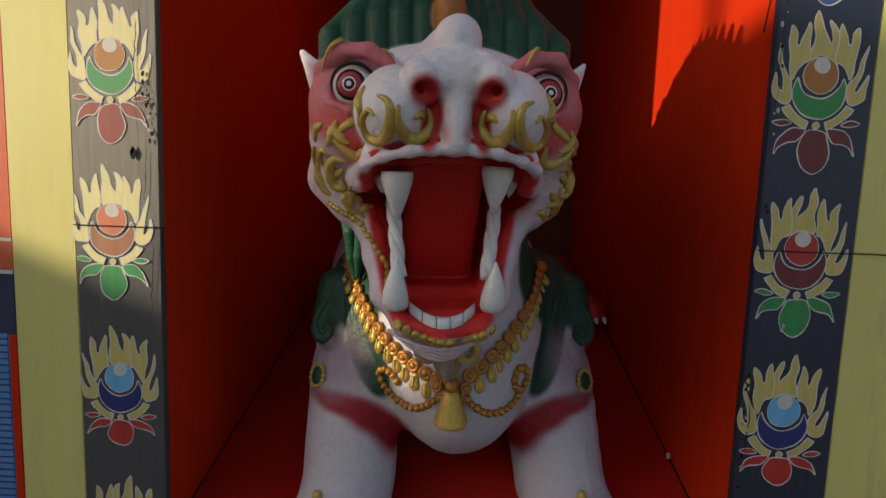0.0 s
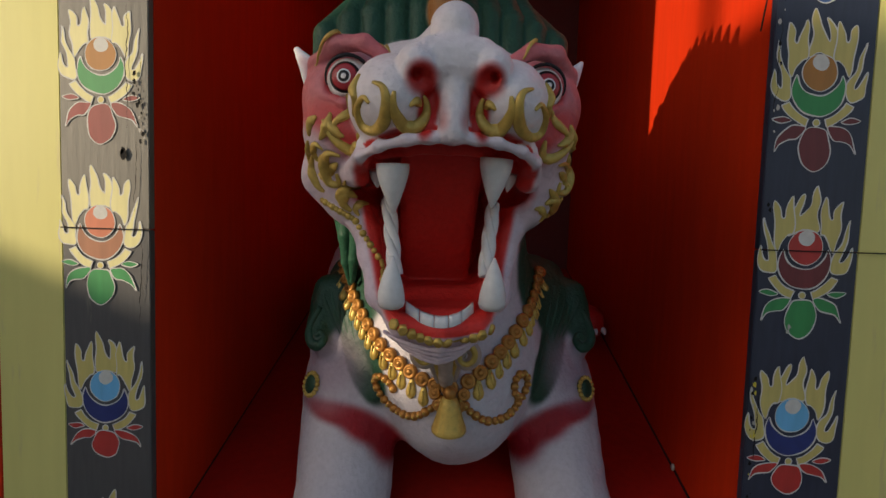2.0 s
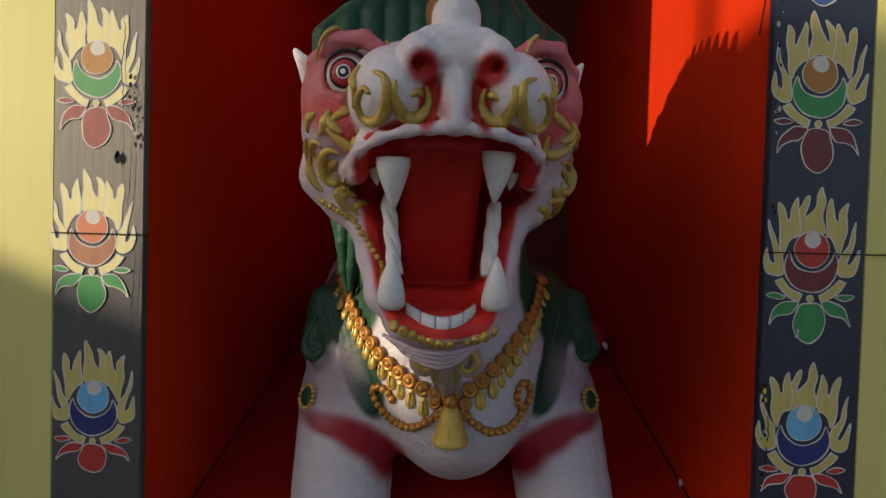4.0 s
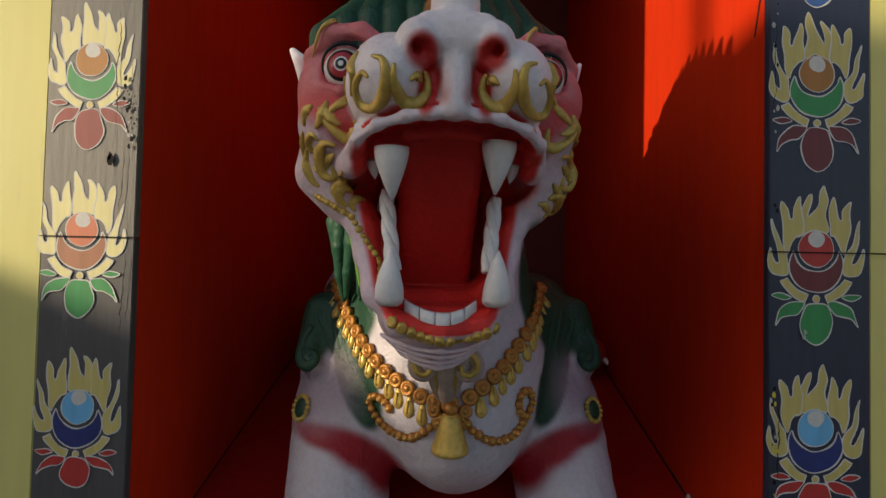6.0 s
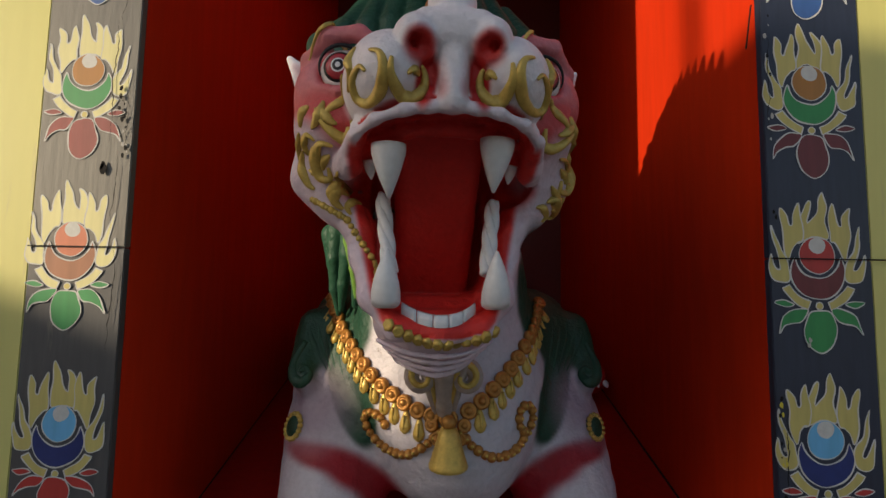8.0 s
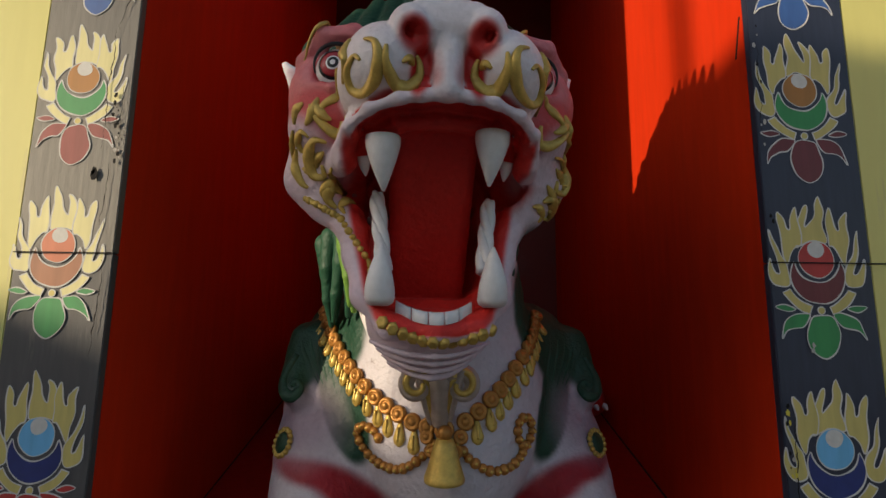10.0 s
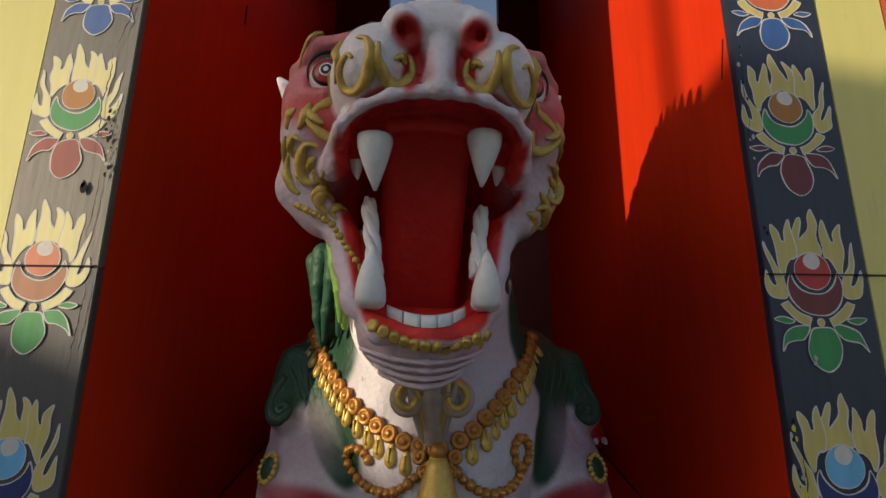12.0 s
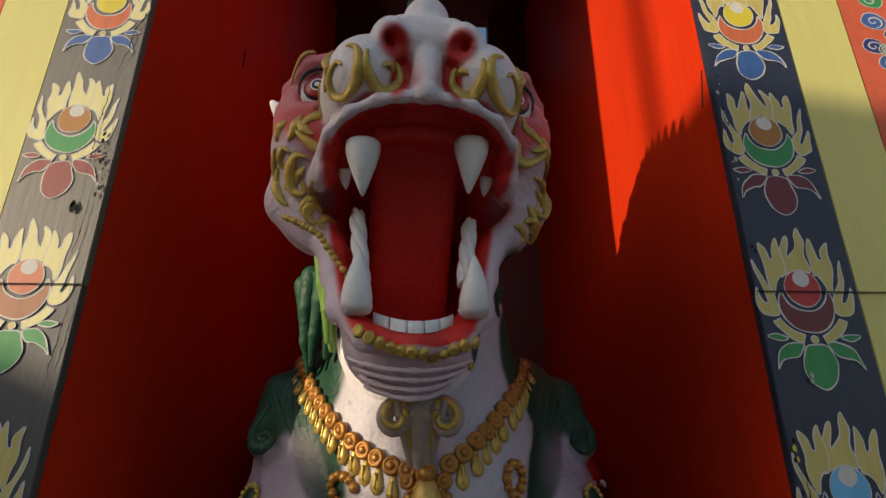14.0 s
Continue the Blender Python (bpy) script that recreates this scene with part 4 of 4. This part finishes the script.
# ---- painted ornament on the boards ----
PAINTS = {
    "gold": mat("ochre_ornament_paint", (0.58, 0.49, 0.16), 0.50, gloss=0.55, vary=0.2, grain=45, bump=0.15, wear=(0.30, 0.22, 0.07), wear_at=0.70, streak=True),
    "white": mat("white_ornament_paint", (0.60, 0.60, 0.58), 0.55, vary=0.12, grain=60),
    "brown": mat("brown_ornament_paint", (0.40, 0.17, 0.03), 0.50, gloss=0.6, vary=0.18, grain=40, streak=True),
    "green": mat("green_ornament_paint", (0.03, 0.27, 0.08), 0.50, gloss=0.6, vary=0.22, grain=40, streak=True),
    "maroon": mat("maroon_ornament_paint", (0.16, 0.025, 0.03), 0.50, gloss=0.6, vary=0.25, grain=40, streak=True),
    "red": mat("red_ornament_paint", (0.48, 0.035, 0.03), 0.50, gloss=0.6, vary=0.2, grain=40, streak=True),
    "lightblue": mat("sky_blue_ornament_paint", (0.13, 0.45, 0.75), 0.50, gloss=0.6, vary=0.2, grain=30, streak=True),
    "darkblue": mat("deep_blue_ornament_paint", (0.015, 0.03, 0.16), 0.50, gloss=0.6, vary=0.2, grain=40),
    "yellow": mat("yellow_ornament_paint", (0.70, 0.58, 0.05), 0.50, gloss=0.6, vary=0.15, grain=40, streak=True),
    "orange": mat("orange_ornament_paint", (0.60, 0.15, 0.06), 0.50, gloss=0.6, vary=0.18, grain=40, streak=True),
    "blue": mat("blue_ornament_paint", (0.04, 0.11, 0.33), 0.50, gloss=0.6, vary=0.2, grain=40, streak=True),
}
# west ornament colours: fading together with sunlight's paling mixed into the paint
PAINTS["pale"] = mat("sunlit_faded_cream_ornament_paint", (0.70, 0.65, 0.32), 0.50, gloss=0.55, vary=0.15, grain=45, bump=0.15, wear=(0.42, 0.36, 0.16), wear_at=0.70, streak=True)
PAINTS["salmon"] = mat("sunlit_faded_salmon_ornament_paint", (0.56, 0.17, 0.09), 0.50, gloss=0.6, vary=0.2, grain=40, streak=True)
PAINTS["tan"] = mat("sunlit_faded_tan_ornament_paint", (0.36, 0.15, 0.08), 0.50, gloss=0.6, vary=0.2, grain=40, streak=True)
PAINTS["rose"] = mat("sunlit_faded_rose_ornament_paint", (0.27, 0.055, 0.05), 0.55, gloss=0.6, vary=0.3, grain=40, streak=True, wear=(0.13, 0.11, 0.10), wear_at=0.66)
ORDER = list(PAINTS)
SUNLIT_FADED = {"red": "salmon", "maroon": "tan"}
FLAME_MID = [(-68, 39), (-57, 92), (-35, 150), (-13, 169), (-19, 136), (-22, 98), (2, 132), (12, 172), (27, 198), (35, 158), (31, 114), (36, 51), (0, 60)]
FLAME_UP = [(43, 45), (42, 106), (51, 161), (66, 128), (72, 96), (82, 97), (86, 128), (108, 149), (106, 99), (104, 48), (89, -14), (72, 20), (57, 38)]
FLAME_LOW = [(90, -22), (111, 11), (125, 55), (137, 93), (134, 40), (122, -4), (112, -44), (123, -46), (134, -26), (145, 5), (148, -40), (137, -77), (104, -88), (86, -72)]


def smooth_ring(pts, n=4):
    out, m = [], len(pts)
    for i in range(m):
        p0, p1, p2, p3 = (Vector((*pts[(i + d) % m], 0)) for d in (-1, 0, 1, 2))
        for j in range(n):
            t = j / n
            q = 0.5 * ((2 * p1) + (p2 - p0) * t + (2 * p0 - 5 * p1 + 4 * p2 - p3) * t * t + (3 * p1 - p0 - 3 * p2 + p3) * t ** 3)
            out.append((q.x, q.y))
    return out


def circle(cx, cy, rx, ry=None, a0=0.0, a1=360.0, n=40):
    return [(cx + rx * math.cos(radians(a0 + (a1 - a0) * i / n)), cy + (ry or rx) * math.sin(radians(a0 + (a1 - a0) * i / n))) for i in range(n if a1 - a0 >= 360 else n + 1)]


class Painting:
    """Thin layers of paint on a board: filled shapes and brushed outlines."""

    def __init__(self, x, z, y, scale, rng):
        self.bm, self.x, self.z, self.y, self.s, self.rng = bmesh.new(), x, z, y, scale, rng
        self.layer = 0.0

    def at(self, p, lift):
        return (self.x + p[0] * self.s, self.y - lift, self.z + p[1] * self.s)

    def fill(self, ring, paint, lift=0.0010):
        self.layer += 0.00012
        vs = [self.bm.verts.new(self.at(p, lift + self.layer)) for p in ring]
        f = self.bm.faces.new(vs)
        f.normal_update()
        if f.normal.y > 0:
            f.normal_flip()
        f.material_index = ORDER.index(paint)
        bmesh.ops.triangulate(self.bm, faces=[f])

    def line(self, ring, width=4.6, paint="white", closed=True, lift=0.0018):
        m = len(ring)
        vs = []
        lift = 0.0010 + self.layer + 0.00006
        ph = self.rng.uniform(0, 6)
        for i, p in enumerate(ring):
            a, b = (ring[(i - 1) % m], ring[(i + 1) % m]) if closed else (ring[max(i - 1, 0)], ring[min(i + 1, m - 1)])
            d = Vector((b[0] - a[0], b[1] - a[1]))
            d = d.normalized() if d.length > 1e-6 else Vector((1, 0))
            w = width * 0.5 * (1 + 0.28 * math.sin(i * 0.37 + ph) + 0.12 * self.rng.uniform(-1, 1))
            vs.append((self.bm.verts.new(self.at((p[0] - d.y * w, p[1] + d.x * w), lift)), self.bm.verts.new(self.at((p[0] + d.y * w, p[1] - d.x * w), lift))))
        for i in range(m if closed else m - 1):
            a, b = vs[i], vs[(i + 1) % m]
            f = self.bm.faces.new((a[0], a[1], b[1], b[0]))
            f.normal_update()
            if f.normal.y > 0:
                f.normal_flip()
            f.material_index = ORDER.index("white")

    def both(self, ring, paint, width=4.2):
        self.fill(ring, paint)
        self.line(ring, width)


def lotus_jewel(board, x, z, scale, jewel, moon, petal, seed, line=3.7, label="", reach=1.0, flames="gold"):
    rng = random.Random(seed)
    p = Painting(x, z, FACE, scale * 0.001, rng)

    def wob(ring, amp=2.2, flip=False, sx=1.0):
        ph, k = rng.uniform(0, 6), rng.uniform(1.5, 2.6)
        s = -1 if flip else 1
        return [(s * a * sx + amp * math.sin(b * 0.03 * k + ph), b + amp * math.sin(a * 0.04 * k + ph)) for a, b in ring]

    flame = lambda pts, flip=False: wob(smooth_ring(pts), 3.0, flip)
    p.both(flame(FLAME_MID, rng.random() < 0.5), flames, line)
    for f in (FLAME_UP, FLAME_LOW):
        for flip in (False, True):
            p.both(flame(f, flip), flames, line)
    # moon
    outer = circle(0, -52, 84, None, 148, 392, 36)
    inner = circle(0, -2, 69, None, 352, 188, 26)
    ring = [(a, b) for a, b in outer] + [(a, b) for a, b in inner]
    p.both(wob(ring, 1.2), moon, line * 1.15)
    # jewel and its highlight
    p.both(wob(circle(0, 0, 55, 57), 1.2), jewel, line * 0.8)
    p.fill(wob(circle(2, 31, 26, 25, n=28), 1.5), "white")
    # collar
    for flip in (False, True):
        ring = circle(0, -50, 124, 122, 286, 334, 14) + circle(0, -50, 97, 97, 334, 286, 14)
        p.both(wob(ring, 1.5, flip), flames, line)
    p.both(circle(0, -156, 11, n=18), "gold", line * 0.8)
    # petals
    low = lambda ring: [(a, -156 + (b + 156) * reach) for a, b in ring]
    p.both(low(wob(smooth_ring([(-24, -174), (26, -174), (44, -208), (50, -246), (36, -288), (0, -310), (-36, -288), (-50, -246), (-44, -208)]), 2.0)), petal, line)
    for flip in (False, True):
        p.both(low(wob(smooth_ring([(34, -170), (72, -166), (104, -186), (120, -212), (128, -250), (112, -226), (84, -214), (56, -206)]), 2.0, flip)), petal, line)
        p.both(wob(smooth_ring([(78, -152), (104, -140), (138, -146), (110, -160)]), 1.5, flip), petal, line * 0.9)
    return part("lotus_motif", p.bm, [PAINTS[k] for k in ORDER], board, label)


SETS = [("yellow", "orange", "blue"), ("brown", "green", "maroon"), ("red", "maroon", "green"), ("lightblue", "darkblue", "red"), ("brown", "green", "maroon")]
WORDS = {"yellow": "yellow jewel on an orange crescent, blue petals", "brown": "brown jewel on a green crescent, maroon petals",
         "red": "red jewel on a maroon crescent, green petals", "lightblue": "sky-blue jewel on a dark blue crescent, red petals"}
boards_w = [o for o in west.children if o.name.startswith("navy_board")]
boards_e = [o for o in east.children if o.name.startswith("navy_board")]
WEST_AT = ((-1.117, 2.266), (-1.131, 1.788), (-1.140, 1.265), (-1.130, 0.729), (-1.128, 0.200))
EAST_AT = ((1.087, 2.272), (1.084, 1.785), (1.082, 1.254), (1.080, 0.720), (1.080, 0.190))
for k, (jewel, moon, petal) in enumerate(SETS):
    (xl, zl), (xr, zr) = WEST_AT[k], EAST_AT[k]
    lotus_jewel(boards_w[0 if zl > JZ else 1], xl, zl, 0.90, SUNLIT_FADED.get(jewel, jewel), SUNLIT_FADED.get(moon, moon), "rose" if petal == "maroon" else petal, 11 + k,
                label=WORDS[jewel] + (", faded and paled by painted-in sun" if k < 3 else ""), reach=(0.9, 1.0, 0.92, 0.72, 0.8)[k], flames="pale" if k < 3 else "gold")
    lotus_jewel(boards_e[0 if zr > JZ else 1], xr, zr, 0.96, jewel, moon, petal, 31 + k, label=WORDS[jewel], reach=(0.9, 1.0, 0.92, 0.72, 0.8)[k])
# the open joint between upper and lower boards
GAP = mat("joint_grime", (0.012, 0.010, 0.010), 0.8)
for e, x0, x1 in ((west, -1.2645, XL), (east, XR, 1.472)):
    part("board_joint", box(x0, x1, FACE - 0.0075, FACE - 0.0070, JZ - 0.0018, JZ + 0.0018), GAP, e)


# stripes and lines of the boards further out
STRIPE = mat("dark_stripe_paint", (0.02, 0.05, 0.14), 0.5, vary=0.2)
bm = bmesh.new()
rng = random.Random(3)
for i in range(36):
    z = 0.842 - i * 0.0235 + rng.uniform(-0.002, 0.002)
    if z > 0.02:
        box(-3.5, -1.521, FACE + 0.0055, FACE + 0.0085, z, z + 0.0042, bm=bm)
part("stripes", bm, STRIPE, west, "thin dark blue stripes")
for z, h in ((1.178, 0.012), (1.068, 0.014)):
    part("white_band", box(-3.5, -1.4872, FACE + 0.0045, FACE + 0.0075, z, z + h, 0.001), PAINTS["white"], west)
# cloud scrolls on the eastern orange board
east_orange = [o for o in east.children if o.name.startswith("orange_board")][0]
for k, (cx, cz, r, paint) in enumerate(((1.585, 2.262, 46, "blue"), (1.555, 2.150, 40, "darkblue"), (1.600, 2.135, 30, "green"), (1.595, 2.075, 42, "blue"), (1.640, 2.20, 34, "darkblue"), (1.60, 1.930, 40, "green"), (1.66, 2.02, 44, "blue"), (1.60, 2.36, 44, "green"), (1.66, 1.86, 40, "darkblue"))):
    rng = random.Random(70 + k)
    p = Painting(cx, cz, FACE + 0.008, 0.001, rng)
    p.both(smooth_ring([(-r, 0), (-r * 0.5, r * 0.8), (r * 0.4, r * 0.75), (r, 0.0), (r * 0.5, -r * 0.75), (-r * 0.5, -r * 0.6)]), paint, 3.2)
    turn = rng.uniform(0, 6)
    swirl = [(r * 0.75 * (1 - i / 26) * math.cos(turn + i * 0.33), r * 0.62 * (1 - i / 26) * math.sin(turn + i * 0.33)) for i in range(24)]
    p.line(swirl, 5.0, closed=False)
    part("cloud_scroll", p.bm, [PAINTS[q] for q in ORDER], east_orange, paint + " cloud scroll with white brush lines")

# cracks, chipped edges and a nail hole
CRACK = mat("crack_shadow", (0.010, 0.009, 0.009), 0.9)
CHIP = mat("bare_chip", (0.45, 0.43, 0.40), 0.8, vary=0.2)


def crack(parent, x, z0, z1, seed, width=0.0016, lean=0.0, wander=0.006):
    rng = random.Random(seed)
    bm = bmesh.new()
    n = max(6, int(abs(z1 - z0) / 0.012))
    prev, off = None, 0.0
    for i in range(n + 1):
        q = i / n
        off = off * 0.85 + rng.uniform(-1, 1) * wander * 0.6
        w = width * (0.5 + rng.random()) * math.sin(math.pi * min(1, max(0.05, q)) * 0.96 + 0.06)
        c = x + lean * q + off
        a, b = bm.verts.new((c - w, FACE - 0.0068, z0 + (z1 - z0) * q)), bm.verts.new((c + w, FACE - 0.0068, z0 + (z1 - z0) * q))
        if prev:
            bm.faces.new((prev[0], prev[1], b, a))
        prev = (a, b)
    return part("crack", bm, CRACK, parent)


up_w, low_w = boards_w
up_e, low_e = boards_e
crack(up_w, -1.045, 1.56, 1.95, 1, 0.0017)
crack(up_w, -1.040, 1.95, 2.32, 2, 0.0020, 0.07, 0.010)
crack(up_w, -1.022, 1.30, 1.52, 3, 0.0012)
crack(low_w, -1.008, 0.93, 1.235, 4, 0.0014)
crack(up_w, -1.000, 1.55, 1.80, 5, 0.0008)
crack(low_e, 0.968, 0.55, 0.80, 6, 0.0016)
crack(up_e, 0.958, 1.60, 1.95, 7, 0.0012)


def chips(parent, x, z0, z1, n, seed, spread, mats, big=1.0):
    rng = random.Random(seed)
    for i in range(n):
        cx, cz = x + rng.uniform(-1, 1) * spread, rng.uniform(z0, z1)
        r = rng.uniform(0.002, 0.007) * big
        bm = bmesh.new()
        m = 7
        top = [bm.verts.new((cx + r * rng.uniform(0.6, 1.1) * math.cos(2 * math.pi * j / m), FACE - 0.0072, cz + 1.5 * r * rng.uniform(0.6, 1.2) * math.sin(2 * math.pi * j / m))) for j in range(m)]
        bm.faces.new(top)
        part("paint_chip", bm, rng.choice(mats), parent)


chips(low_e, 0.957, 0.45, 0.85, 16, 1, 0.010, [CRACK, CRACK, CHIP, PAINTS["yellow"]])
chips(up_e, 0.955, 1.35, 2.0, 10, 2, 0.008, [CRACK, CRACK, CHIP])
chips(up_w, -1.00, 1.52, 1.66, 7, 3, 0.012, [CRACK, CRACK, CHIP])
chips(low_e, 1.045, 0.985, 1.01, 2, 5, 0.006, [CHIP])
chips(up_w, -1.069, 1.472, 1.492, 3, 6, 0.010, [CRACK])
chips(up_w, -1.060, 1.478, 1.484, 2, 8, 0.006, [CRACK], 2.2)
chips(up_w, -1.010, 1.60, 1.75, 9, 9, 0.014, [CRACK, CHIP])
# a nail and a scratch in the side walls
bm = box(XL - 0.001, XL + 0.003, 2.545, 2.557, 2.66, 2.77, 0.001)
part("scratch", bm, CRACK, wall_west)
bm = box(XR - 0.003, XR + 0.001, 1.775, 1.781, 1.93, 2.06, 0.001)
for v in bm.verts:
    v.co.y += (2.06 - v.co.z) * 0.28
part("scratch", bm, CRACK, wall_east)
bm = bmesh.new()
bmesh.ops.create_icosphere(bm, subdivisions=2, radius=0.012)
bmesh.ops.scale(bm, vec=(0.7, 1.0, 1.3), verts=bm.verts)
bmesh.ops.translate(bm, vec=(XR - 0.010, 2.241, floor_z(2.241) + 0.016), verts=bm.verts)
tagged(part("pebble", bm, CHIP), "small white pebble on the red floor by the wall", "pebble")

# dark gap where the side walls meet the sloping floor
for x0, x1 in ((XL - 0.002, XL + 0.005), (XR - 0.007, XR + 0.002)):
    bm = box(x0, x1, FACE + 0.02, 4.6, 0.0, 0.004)
    for v in bm.verts:
        v.co.z += floor_z(v.co.y)
    part("floor_gap", bm, GAP, niche_floor)
